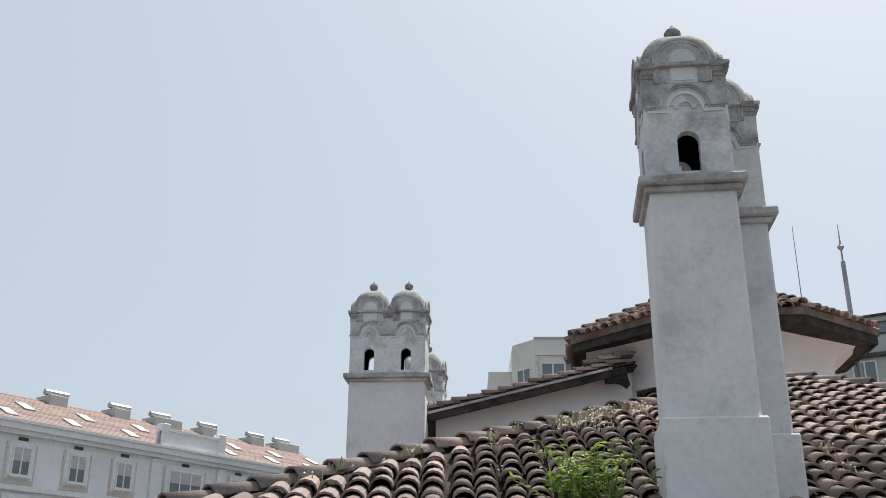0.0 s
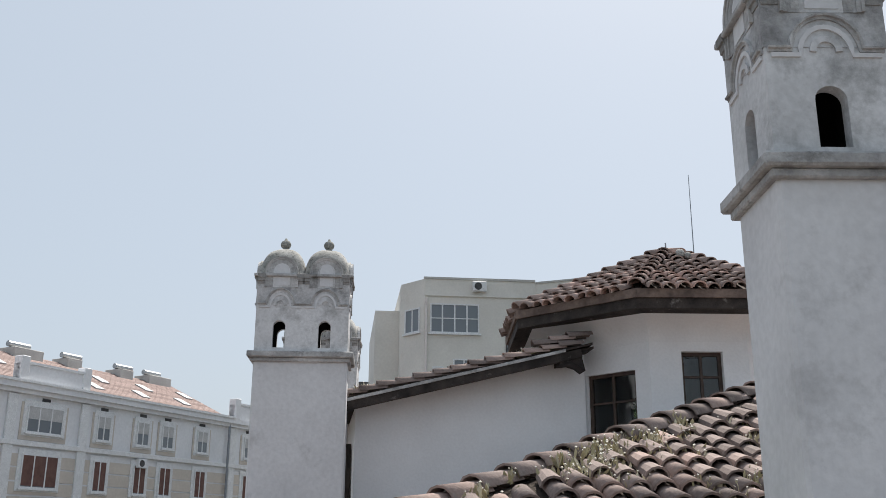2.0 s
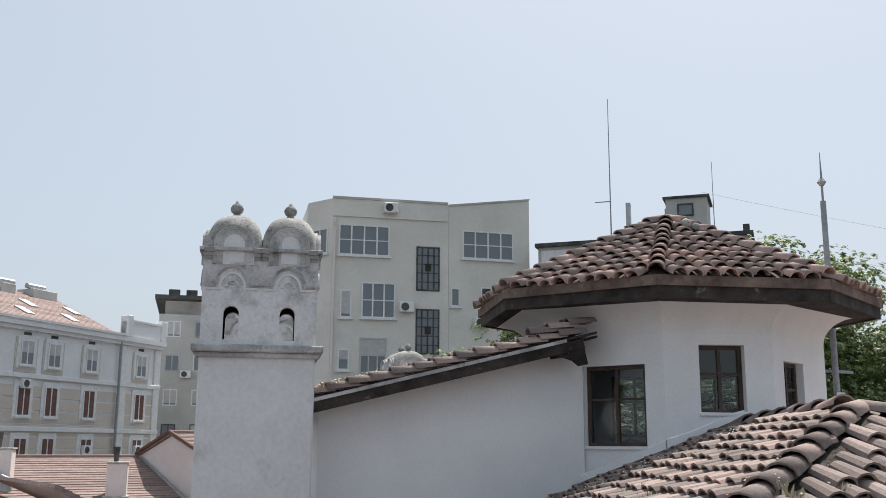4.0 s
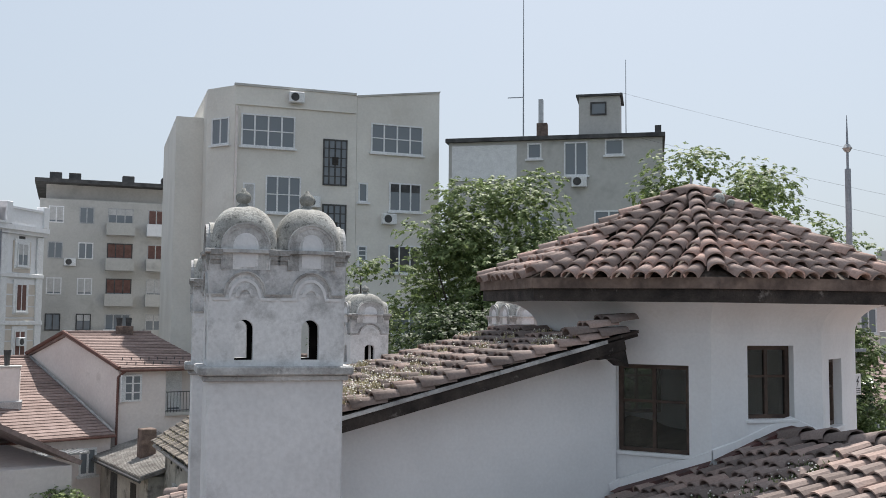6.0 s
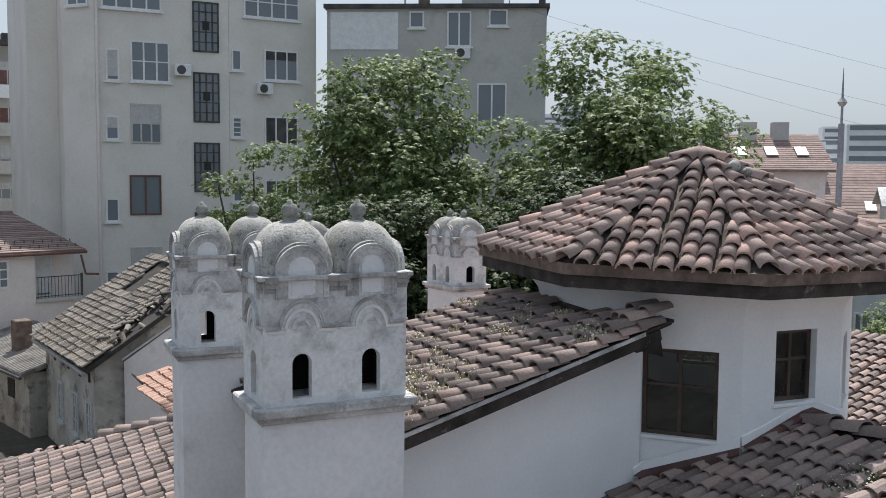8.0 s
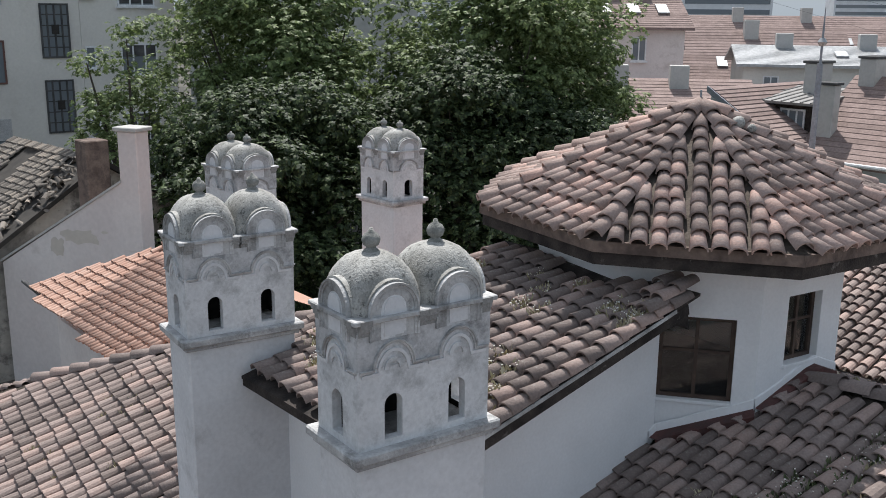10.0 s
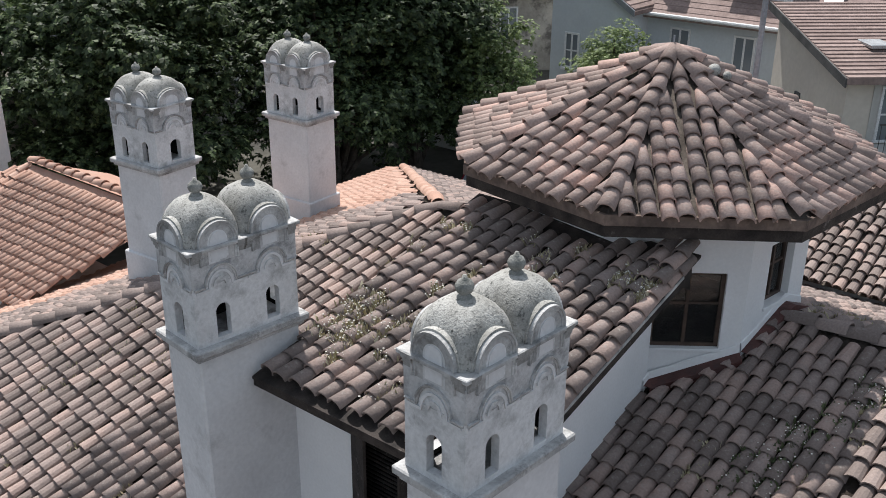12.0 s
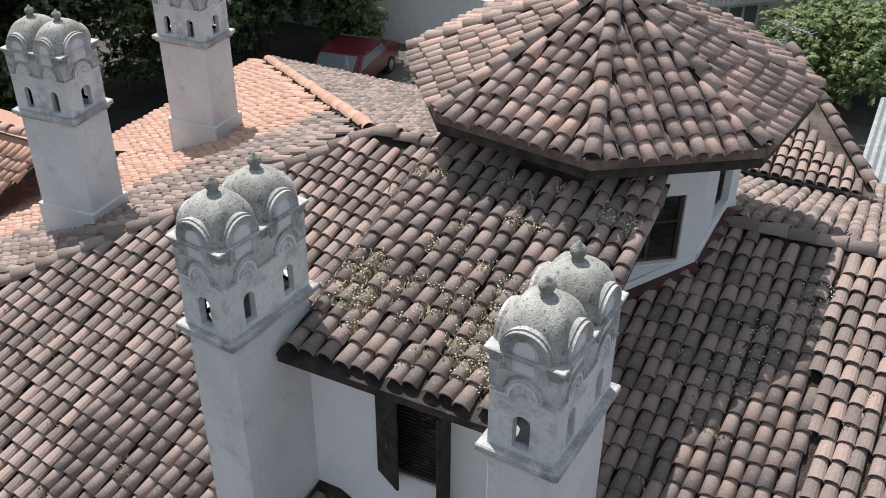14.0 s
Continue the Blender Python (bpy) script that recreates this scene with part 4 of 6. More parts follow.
for i in range(15):
    fm = o @ Matrix.Translation((1.5 + i * 2.15, 0, 14.65)) @ Matrix.Rotation(slope, 4, "X")
    vv = 1.6 if i % 2 else 3.6
    part("skylight", boxed((0, vv, 0.02), (0.75, vv + 1.3, 0.12), fm, 0.02), METAL, mans, "grey roof skylight")
for i in range(22):
    fm = o @ Matrix.Translation((0, 0, 14.65)) @ Matrix.Rotation(slope, 4, "X")
    part("tile_course", boxed((0.0, 0.1 + i * 0.31, 0.0), (LEN - 4.62, 0.36 + i * 0.31, 0.035), fm), TILE_FAR, mans)
for i, x in enumerate((3, 9, 14, 17.5, 22, 27, 30)):
    st = part("roof_vent", boxed((x, 5.6, 16.7), (x + (2.4 if i % 3 == 0 else 1.3), 7.2, 18.0), o, 0.03), GREY_RENDER, ornate)
    bm = tube(bmesh.new(), o @ Vector((x - 0.1, 6.2, 18.22)), o @ Vector((x + 1.6, 6.2, 18.22)), 0.2, 0.22, 10)
    part("cowl", bm, METAL, st)
for x0, x1 in ((13.2, 18.6), (LEN - 4.6, LEN)):
    att = part("attic", boxed((x0, -0.35, 14.65), (x1, 0.1, 15.75), o), PALE_RENDER, ornate)
    part("pier", boxed((x0, -0.5, 14.65), (x0 + 0.6, 0.2, 16.2), o, 0.04), PALE_RENDER, att)
    part("pier", boxed((x1 - 0.6, -0.5, 14.65), (x1, 0.2, 16.2), o, 0.04), PALE_RENDER, att)
    part("coping", boxed((x0 + 0.6, -0.45, 15.75), (x1 - 0.6, 0.15, 15.9), o), PALE_RENDER, att)
cols = [1.5, 4.0, 7.6, 10.9, 15.7, 20.4, 23.9, 26.3, 29.9, 35.3]
for x in cols:
    wide = abs(x - 15.7) < 0.1
    for z, h, bl in ((12.65, 1.6, PALE_BLIND), (9.65, 1.95, ROLLER), (6.4, 1.95, ROLLER), (3.0, 1.95, ROLLER)):
        ww = 2.7 if wide else 1.15
        sur = boxed((x - ww / 2 - 0.25, -0.1, z - h / 2 - 0.2), (x + ww / 2 + 0.25, -0.02, z + h / 2 + 0.3), o, 0.03)
        part("surround", sur, WHITE_PAINT, ornate)
        far_window(ornate, o @ Matrix.Translation((0, -0.1, 0)), x, z, ww, h, cols=3 if wide else 2, blind=bl, fill=0.5 if z > 10 else 0.97)
    part("panel", boxed((x - 0.95 - (0.8 if wide else 0), -0.05, 11.4), (x + 0.95 + (0.8 if wide else 0), -0.012, 13.6), o), BEIGE_RENDER, ornate)
    part("vent_slot", boxed((x - 0.3, -0.04, 13.75), (x + 0.3, 0.0, 13.95), o), ROOF_EDGE, ornate)
for z in range(7):
    part("rustic_band", boxed((0.0, -0.045, 5.1 + z * 0.8), (LEN - 0.02, -0.012, 5.8 + z * 0.8), o), BEIGE_RENDER, ornate)
for z in (11.05, 7.75, 4.6):
    part("string_course", boxed((0, -0.22, z), (LEN, 0.0, z + 0.3), o, 0.03), WHITE_PAINT, ornate)
for x in (0.1, 12.9, 18.4, LEN - 4.6, LEN - 0.75):
    part("pilaster", boxed((x, -0.16, 0.1), (x + 0.7, 0.0, 14.0), o, 0.03), WHITE_PAINT, ornate)
bm = tube(bmesh.new(), o @ Vector((LEN - 4.9, -0.25, 1)), o @ Vector((LEN - 4.9, -0.25, 14.2)), 0.09)
part("downpipe", bm, POLE, ornate)
air_unit(ornate, o, 23.9, 10.7), air_unit(ornate, o, 29.9, 6.6), air_unit(ornate, o, 35.3, 6.6)

# grey apartment block farther back
block = thing("apartment_building", "drab grey concrete apartment block with balconies", "building", (3, 90, 0))
b = local(-4.6, 86.0, 0, 0)
part("wall", boxed((0, 0, 0), (13, 12, 17.4), b), GREY_RENDER, block)
part("roof_slab", boxed((-0.4, -0.6, 18.6), (13, 12, 18.9), b), ROOF_EDGE, block)
part("attic", boxed((0.4, 0.8, 17.4), (13, 12, 18.6), b), GREY_RENDER, block)
RB = random.Random(3)
for lvl in range(6):
    z = 16.2 - 2.75 * lvl
    for x, w in ((1.2, 1.1), (3.4, 1.1), (5.9, 1.9), (8.9, 1.9), (11.4, 1.6)):
        if x > 5 and x < 10:
            part("balcony", boxed((x - 1.05, -0.9, z - 1.5), (x + 1.05, -0.02, z - 0.55), b), PALE_RENDER if RB.random() < 0.5 else GREY_RENDER, block)
        far_window(block, b, x, z, w, 1.3, cols=2 if w < 1.5 else 3, mat=RB.choice([WHITE_PAINT, WHITE_PAINT, ROOF_EDGE, METAL]), blind=RB.choice([None, PALE_BLIND, PALE_BLIND, ROLLER]), fill=RB.choice([0.4, 0.9]), sill=False)
    air_unit(block, b, 2.3, z - 0.9) if lvl % 2 else None
for x in (0.6, 2.0, 6.0, 9.0):
    part("roof_vent", boxed((x, 1, 18.9), (x + 0.9, 2, 19.6), b, 0.03), ROOF_EDGE, block)


def gable_house(name, label, f, w, dpt, eave, ridge, wall, tile, along="x", over=0.3, courses=0):
    """A house with a pitched roof; the ridge runs along local x or y."""
    h = thing(name, label, "house", f.translation)
    part("wall", boxed((0, 0, 0), (w, dpt, eave), f), wall, h)
    m = f if along == "y" else f @ Matrix.Rotation(radians(90), 4, "Z") @ Matrix.Translation((0, -w, 0))
    span, length = (w, dpt) if along == "y" else (dpt, w)
    bm = bmesh.new()
    prism(bm, [(0, eave), (span, eave), (span / 2, ridge)], m, length)
    part("gable_wall", faces_out(bm), wall, h)
    k = (ridge - eave) / (span / 2)
    for sgn in (0, 1):
        bm = bmesh.new()
        t = 0.16
        xo = -over if sgn == 0 else span + over
        prism(bm, [(xo, eave - over * k + 0.02), (span / 2, ridge + 0.02), (span / 2, ridge + 0.02 + t), (xo, eave - over * k + 0.02 + t)], m @ Matrix.Translation((0, -over, 0)), length + 2 * over)
        r = part("roof", faces_out(bm), tile, h)
        sl = math.hypot(span / 2 + over, (ridge - eave) * (1 + over * 2 / span))
        n = courses
        for i in range(n):
            a0 = i / n
            px = xo + (span / 2 - xo) * a0
            px2 = xo + (span / 2 - xo) * (a0 + 0.93 / n)
            z0 = eave - over * k + 0.02 + t + (ridge - eave + over * k) * a0
            z1 = eave - over * k + 0.02 + t + (ridge - eave + over * k) * (a0 + 0.93 / n)
            bm = bmesh.new()
            prism(bm, [(px, z0 - 0.01), (px2, z1 - 0.01), (px2, z1 + 0.004), (px, z0 + 0.026)], m @ Matrix.Translation((0, -over + 0.003, 0)), length + 2 * over - 0.006)
            part("tile_course", faces_out(bm), tile, r)
    return h


def tiled_slope(parent, a, b, c, d, n, mat, thick=0.14):
    """A roof slope with low edge a-b and high edge d-c: a slab and n overlapping courses."""
    a, b, c, d = Vector(a), Vector(b), Vector(c), Vector(d)
    nrm = (b - a).cross(d - a).normalized()
    nrm = nrm if nrm.z > 0 else -nrm

    def plate(p, lift0, lift1, deep):
        bm = bmesh.new()
        up = [bm.verts.new(v + nrm * h) for v, h in zip(p, (lift0, lift0, lift1, lift1))]
        dn = [bm.verts.new(v - nrm * deep) for v in p]
        bm.faces.new(up), bm.faces.new(dn[::-1])
        for k in range(4):
            bm.faces.new((up[k], dn[k], dn[(k + 1) % 4], up[(k + 1) % 4]))
        return faces_out(bm)

    r = part("roof", plate((a, b, c, d), 0, 0, thick), mat, parent)
    for i in range(n):
        s, e = i / n, (i + 0.97) / n
        part("tile_course", plate((a.lerp(d, s), b.lerp(c, s), b.lerp(c, e), a.lerp(d, e)), 0.035, 0.008, -0.002), mat, r)
    return r


# houses in the hollow between
pink = thing("house", "pinkish plastered house with a tiled gable roof, shuttered window and balcony", "house", (0, 52, 0))
pc, pk_, pl_ = Vector((-0.04, 51.26, 6.1)), Vector((-2.4, 55.34, 7.57)), Vector((-4.06, 58.22, 6.54))
pu = Vector((math.cos(0.246), math.sin(0.246), 0))
tiled_slope(pink, pc - pu * 0.12, pc + pu * 2.13, pk_ + pu * 2.2, pk_ - pu * 0.12, 22, TILE_FAR)
tiled_slope(pink, pc + pu * 2.13, pc + pu * 4.16, pk_ + pu * 4.0, pk_ + pu * 2.2, 22, TILE_FAR)
tiled_slope(pink, pl_ - pu * 0.12, pl_ + pu * 4.2, pk_ + pu * 4.0, pk_ - pu * 0.12, 8, TILE_FAR)
inset = (pk_ - pc).to_2d().normalized().to_3d() * 0.3
lo = [pc + inset, pk_, pl_]
bm = bmesh.new()
near = [bm.verts.new(v - Vector((0, 0, 0.16))) for v in lo] + [bm.verts.new((lo[2].x, lo[2].y, 0)), bm.verts.new((lo[0].x, lo[0].y, 0))]
away = [bm.verts.new(v.co + pu * 2.13) for v in near]
bm.faces.new(near), bm.faces.new(away[::-1])
for k in range(5):
    bm.faces.new((near[k], near[(k + 1) % 5], away[(k + 1) % 5], away[k]))
part("wall", faces_out(bm), PINK_RENDER, pink)
fp = Matrix.Translation((lo[0].x, lo[0].y, 0)) @ Matrix.Rotation(0.246, 4, "Z")
part("recessed_wall", boxed((2.13, 0.75, 0), (4.1, 5.0, 5.9), fp), PINK_RENDER, pink)
part("lower_wall", boxed((2.135, 0.02, 0), (4.1, 0.74, 3.9), fp), PINK_RENDER, pink)
win = far_window(pink, fp, 0.62, 5.2, 0.8, 1.2, cols=2, rows=3, sill=False)
part("shutter", boxed((0.02, -0.3, 4.6), (0.06, -0.04, 5.8), fp), WHITE_PAINT, win)
part("shutter", boxed((0.05, -0.1, 4.6), (0.24, -0.06, 5.8), fp), WHITE_PAINT, win)
far_window(pink, fp @ Matrix.Translation((0, 0.75, 0)), 2.75, 4.95, 0.75, 1.85, cols=1, blind=WHITE_PAINT, fill=0.95, sill=False)
far_window(pink, fp, 1.0, 2.0, 0.6, 0.8, cols=1)
part("balcony", boxed((2.13, -0.12, 3.9), (4.15, 0.8, 4.05), fp), GREY_RENDER, pink)
bm = boxed((2.13, -0.1, 4.95), (4.15, -0.06, 4.99), fp)
box(bm, (2.13, -0.1, 4.12), (4.15, -0.06, 4.15), fp)
box(bm, (4.08, -0.12, 4.05), (4.16, -0.04, 5.05), fp)
rail = part("balcony_rail", bm, ROOF_EDGE, pink, "black iron balcony rail")
for i in range(14):
    part("picket", tube(bmesh.new(), fp @ Vector((2.2 + i * 0.147, -0.08, 4.05)), fp @ Vector((2.2 + i * 0.147, -0.08, 4.95)), 0.014, 0.014, 5), ROOF_EDGE, rail)
bm = tube(bmesh.new(), fp @ Vector((-0.06, -0.08, 0)), fp @ Vector((-0.06, -0.08, 5.7)), 0.055)
tube(bm, fp @ Vector((-0.06, -0.08, 5.7)), pc + pu * 0.1 - Vector((0, 0, 0.15)), 0.055)
part("downpipe", bm, ROLLER, pink, "brown downpipe")
bm = tube(bmesh.new(), fp @ Vector((4.1, -0.1, 5.85)), fp @ Vector((4.3, -0.1, 5.0)), 0.05)
tube(bm, fp @ Vector((4.3, -0.1, 5.0)), fp @ Vector((4.9, -0.1, 4.95)), 0.05)
part("downpipe", bm, ROLLER, pink)
bm = tube(bmesh.new(), pc - Vector((0, 0, 0.1)) - pu * 0.1, pc + pu * 4.2 - Vector((0, 0, 0.1)), 0.07)
part("gutter", bm, ROLLER, pink)
bm = tube(bmesh.new(), pc - pu * 0.16, pk_ - pu * 0.16 + Vector((0, 0, 0.06)), 0.09)
tube(bm, pk_ - pu * 0.16 + Vector((0, 0, 0.06)), pl_ - pu * 0.16, 0.09)
part("verge_board", bm, ROLLER, pink, "dark brown verge boards")
part("ridge_cap", tube(bmesh.new(), pk_ - pu * 0.1 + Vector((0, 0, 0.03)), pk_ + pu * 4.0 + Vector((0, 0, 0.03)), 0.09), TILE_FAR, pink)
for k in range(10):
    for row in (0.08, 0.2):
        g = pc.lerp(pk_, row) + pu * (0.3 + k * 0.4 + row)
        part("snow_guard", boxed((-0.02, -0.02, 0), (0.02, 0.02, 0.14), Matrix.Translation(g)), ROOF_EDGE, pink)
part("chimney_shaft", boxed((-0.3, -0.3, -1), (0.5, 0.3, 0.35), Matrix.Translation(pk_ + pu * 2.6), 0.02), BRICK, pink)
for dx in (-0.15, 0.3):
    part("chimney_pot", tube(bmesh.new(), pk_ + pu * (2.6 + dx) + Vector((0, 0, 0.35)), pk_ + pu * (2.6 + dx) + Vector((0, 0, 0.75)), 0.12, 0.15), ROOF_EDGE, pink)

front = thing("house", "low house with a pinkish tiled roof and rendered chimneys", "house", (-8, 50, 0))
qe, qr = Vector((-0.3, 50.6, 3.29)), Vector((-4.05, 58.1, 6.34))
qu = Vector((math.cos(radians(20)), math.sin(radians(20)), 0))
tiled_slope(front, qe - qu * 16, qe, qr, qr - qu * 14, 30, TILE_FAR)
fq = Matrix.Translation((qe.x, qe.y, 0)) @ Matrix.Rotation(radians(20), 4, "Z")
part("wall", boxed((-16, 0.35, 0), (-0.06, 2.5, 3.2), fq), PINK_RENDER, front)
part("back_wall", boxed((-16, 6.5, 0), (-7.5, 7.0, 5.8), fq), PINK_RENDER, front)
part("gutter", tube(bmesh.new(), qe - qu * 16 - Vector((0, 0, 0.06)), qe - Vector((0, 0, 0.06)), 0.06), ROLLER, front)
far_window(front, fq @ Matrix.Translation((0, 0.35, 0)), -1.05, 2.2, 0.75, 1.15, cols=2)
far_window(front, fq @ Matrix.Translation((0, 0.35, 0)), -3.4, 2.2, 0.75, 1.15, cols=2)
part("flashing", tube(bmesh.new(), qe.lerp(qr, 0.02) + Vector((0, 0, 0.06)), qr + Vector((0, 0, 0.06)), 0.06), METAL, front)
part("ridge_cap", tube(bmesh.new(), qr - qu * 14 + Vector((0, 0, 0.03)), qr + Vector((0, 0, 0.03)), 0.1), TILE_FAR, front)
for s, dx, wd in ((0.42, 3.0, 0.45), (0.62, 7.6, 0.55)):
    g = qe.lerp(qr, s) - qu * dx
    ch = part("chimney_shaft", boxed((-wd, -wd, -0.5), (wd, wd, 1.55), Matrix.Translation(g), 0.03), PINK_RENDER, front, "pink rendered chimney")
    part("chimney_cap", boxed((-wd - 0.05, -wd - 0.05, 1.55), (wd + 0.05, wd + 0.05, 1.62), Matrix.Translation(g), 0.01), GREY_RENDER, ch)
    part("lead_apron", boxed((-wd - 0.12, -wd - 0.16, -0.5), (wd + 0.12, wd, 0.1), Matrix.Translation(g), 0.02), METAL, ch)
    part("flue", tube(bmesh.new(), g + Vector((-0.1, 0, 1.6)), g + Vector((-0.1, 0, 2.3)), 0.1, 0.16), ROOF_EDGE, ch)
wv = fq @ Matrix.Translation((-4.1, 0, 0))
tiled_slope(front, wv @ Vector((0.0, -7, 3.3)), wv @ Vector((0.0, 0.1, 3.35)), wv @ Vector((-4.4, 4.6, 5.6)), wv @ Vector((-4.4, -7, 5.6)), 16, TILE_FAR)
part("wing_wall", boxed((-8.5, -7, 0), (-0.35, 0.3, 3.2), wv), PINK_RENDER, front)
vl = [wv @ Vector((0.0, 0.0, 3.42)), wv @ Vector((-4.4, 4.55, 5.72))]
part("valley_flashing", tube(bmesh.new(), vl[0], vl[1], 0.09), METAL, front, "pale metal valley strip")
lean_ = part("porch_roof", boxed((-3.9, -1.3, 2.75), (-1.6, -0.02, 2.82), fq), METAL, front, "pale corrugated porch roof")
for k in range(12):
    part("rib", tube(bmesh.new(), fq @ Vector((-3.85 + k * 0.2, -1.3, 2.83)), fq @ Vector((-3.85 + k * 0.2, -0.02, 2.83)), 0.035, 0.035, 6), METAL, lean_)
fr_ = local(1.75, 38.25, 0, 5.1)
# the roof slabs are near black, as the unlit attic under missing tiles
ruin = gable_house("house", "derelict house with peeling plaster and a sagging mossy tile roof", fr_, 8.2, 6.2, 3.62, 6.2, OLD_RENDER, UNLIT, "y")
RUIN = (0.6175, 0.0558, 0.7)


def on_ruin(x, y):
    lx, ly = (x - 1.45) * 0.996 + (y - 38.2) * 0.089, (y - 38.2) * 0.996 - (x - 1.45) * 0.089
    gap = noise.noise((x * 1.1, y * 0.8, 3.0)) > 0.55
    gap = gap or (2.6 < lx < 4.3 and 2.6 + 0.25 * lx < ly < 4.5 + 0.1 * lx) or (1.0 < lx < 4.3 and ly < 0.35 + 0.3 * lx + 0.25 * math.sin(9 * lx))
    return 0.0 < lx < 4.4 and -0.2 < ly < 6.6 and not gap


lay(ruin, field(*RUIN, (3, 40), on_ruin, 8.5, 0.2, 0.26, 0.02), GREY_MESHES, "roof_tile", 0, "roof_tiles", TILE_GREY, "sagging old roof tiles")
rubble = []
for k in range(70):
    lx, ly = RNG.uniform(0.8, 4.2), RNG.uniform(-0.2, 1.2)
    q = fr_ @ Vector((lx - 0.3, ly, 0))
    rubble.append(Matrix.Translation((q.x, q.y, RUIN[0] * q.x + RUIN[1] * q.y + RUIN[2] + RNG.uniform(-0.02, 0.1))) @ Matrix.Rotation(RNG.uniform(0, 6.3), 4, "Z") @ Matrix.Rotation(RNG.gauss(-0.5, 0.3), 4, "X"))
lay(ruin, rubble, GREY_MESHES, "roof_tile", 0, "loose_tiles", TILE_GREY, "loose fallen roof tiles")
west_ = fr_ @ Matrix.Translation((0, 6.2, 0)) @ Matrix.Rotation(radians(-90), 4, "Z")
for x in (2.1, 4.0, 5.6):
    far_window(ruin, west_, x, 1.7, 0.62, 1.4, cols=2, rows=3, mat=PALE_BLIND)
for x in (1.2, 2.4, 3.0, 4.4, 5.5):
    # flat near-black plates in place of the holes' shaded depth
    part("vent_hole", boxed((x, -0.02, 3.0), (x + 0.22, 0.05, 3.3), west_), UNLIT, ruin)
part("gutter", tube(bmesh.new(), west_ @ Vector((-0.3, -0.36, 3.5)), west_ @ Vector((6.3, -0.36, 3.42)), 0.07), METAL, ruin, "bent pale metal gutter")
for k in range(7):
    part("rafter", boxed((1.2, 0.5 + 0.55 * k, -0.1), (4.1, 0.58 + 0.55 * k, 0.02), fr_ @ Matrix.Translation((-0.3, 0, 3.6)) @ Matrix.Rotation(radians(-31.6), 4, "Y")), WOOD, ruin)
# pink gable wall that parts it from the orange-roofed house
wa, wt = Vector((2.6, 38.1, 0)), Vector((5.1, 33.4, 0))
wall_turn = math.atan2(wt.y - wa.y, wt.x - wa.x)
fw_ = Matrix.Translation(wa) @ Matrix.Rotation(wall_turn, 4, "Z")
wl = (wt - wa).length
fire = thing("fire_wall", "pink plastered sloping gable wall with peeling patches and a chimney", "wall", wa)
bm = bmesh.new()
prism(bm, [(0, 0), (wl - 0.23, 0), (wl - 0.23, 6.74), (0, 3.7)], fw_, 0.32)
part("wall", faces_out(bm), PINK_RENDER, fire)
bm = bmesh.new()
prism(bm, [(-0.05, 3.72), (wl - 0.8, 6.38), (wl - 0.8, 6.45), (-0.05, 3.79)], fw_ @ Matrix.Translation((0, -0.04, 0)), 0.4)
part("coping", faces_out(bm), GREY_RENDER, fire, "grey cement coping")
part("chimney_shaft", boxed((wl - 0.85, -0.012, 4.5), (wl - 0.22, 0.5, 7.75), fw_, 0.03), PINK_RENDER, fire, "pink plastered chimney")
part("chimney_cap", boxed((wl - 0.93, -0.09, 7.75), (wl - 0.14, 0.58, 7.86), fw_, 0.02), GREY_RENDER, fire)
rp = random.Random(4)
for cx_, cz_, rx_, rz_ in ((wl - 2.35, 4.75, 0.7, 0.24), (wl - 1.5, 4.95, 0.12, 0.05), (wl - 3.2, 4.35, 0.3, 0.3)):
    bm = bmesh.new()
    prism(bm, [(cx_ + rx_ * rp.uniform(0.7, 1.15) * math.cos(0.35 * k), cz_ + rz_ * rp.uniform(0.6, 1.2) * math.sin(0.35 * k)) for k in range(18)], fw_ @ Matrix.Translation((0, -0.006, 0)), 0.004)
    part("bare_patch", faces_out(bm), BEIGE_RENDER, fire, "bare patch where plaster has fallen")
stack = part("chimney_shaft", boxed((2.2, 0.9, 4.0), (2.9, 1.6, 7.2), fr_ @ Matrix.Translation((0.6, -2.8, 0)), 0.03), BRICK, ruin, "sooty brick chimney stack")
shed = thing("shed", "small lean-to with a weathered corrugated roof and brick stack", "shed", (1, 46, 0))
fs_ = local(0.6, 44.4, 0, 12.8)
part("wall", boxed((0, 0, 0), (2.4, 6.8, 2.35), fs_), OLD_RENDER, shed)
bm = bmesh.new()
prism(bm, [(-0.35, 2.3), (2.6, 3.1), (2.6, 3.2), (-0.35, 2.4)], fs_ @ Matrix.Translation((0, -0.3, 0)), 7.3)
sr_ = part("roof", faces_out(bm), CORRUGATED, shed)
for k in range(36):
    part("rib", tube(bmesh.new(), fs_ @ Vector((-0.35, -0.25 + 0.205 * k, 2.41)), fs_ @ Vector((2.6, -0.25 + 0.205 * k, 3.21)), 0.05, 0.05, 6), CORRUGATED, sr_)
part("chimney_shaft", boxed((0.55, 2.7, 2.4), (1.15, 3.3, 3.85), fs_, 0.03), BRICK, shed)
part("gutter", tube(bmesh.new(), fs_ @ Vector((-0.4, -0.3, 2.27)), fs_ @ Vector((-0.4, 7, 2.27)), 0.06), ROOF_EDGE, shed)
# plain near-black plate, the unlit inside painted on
part("window", boxed((-0.03, 1.4, 1.2), (0.05, 2.1, 1.9), fs_), UNLIT, shed)
part("door", boxed((-0.03, 4.0, 0.0), (0.05, 4.9, 1.95), fs_), ROOF_EDGE, shed)


# neighbour with a bright orange roof and a pink fire wall
orange = thing("house", "low house with a bright orange barrel-tiled roof", "house", (1, 30, 0))
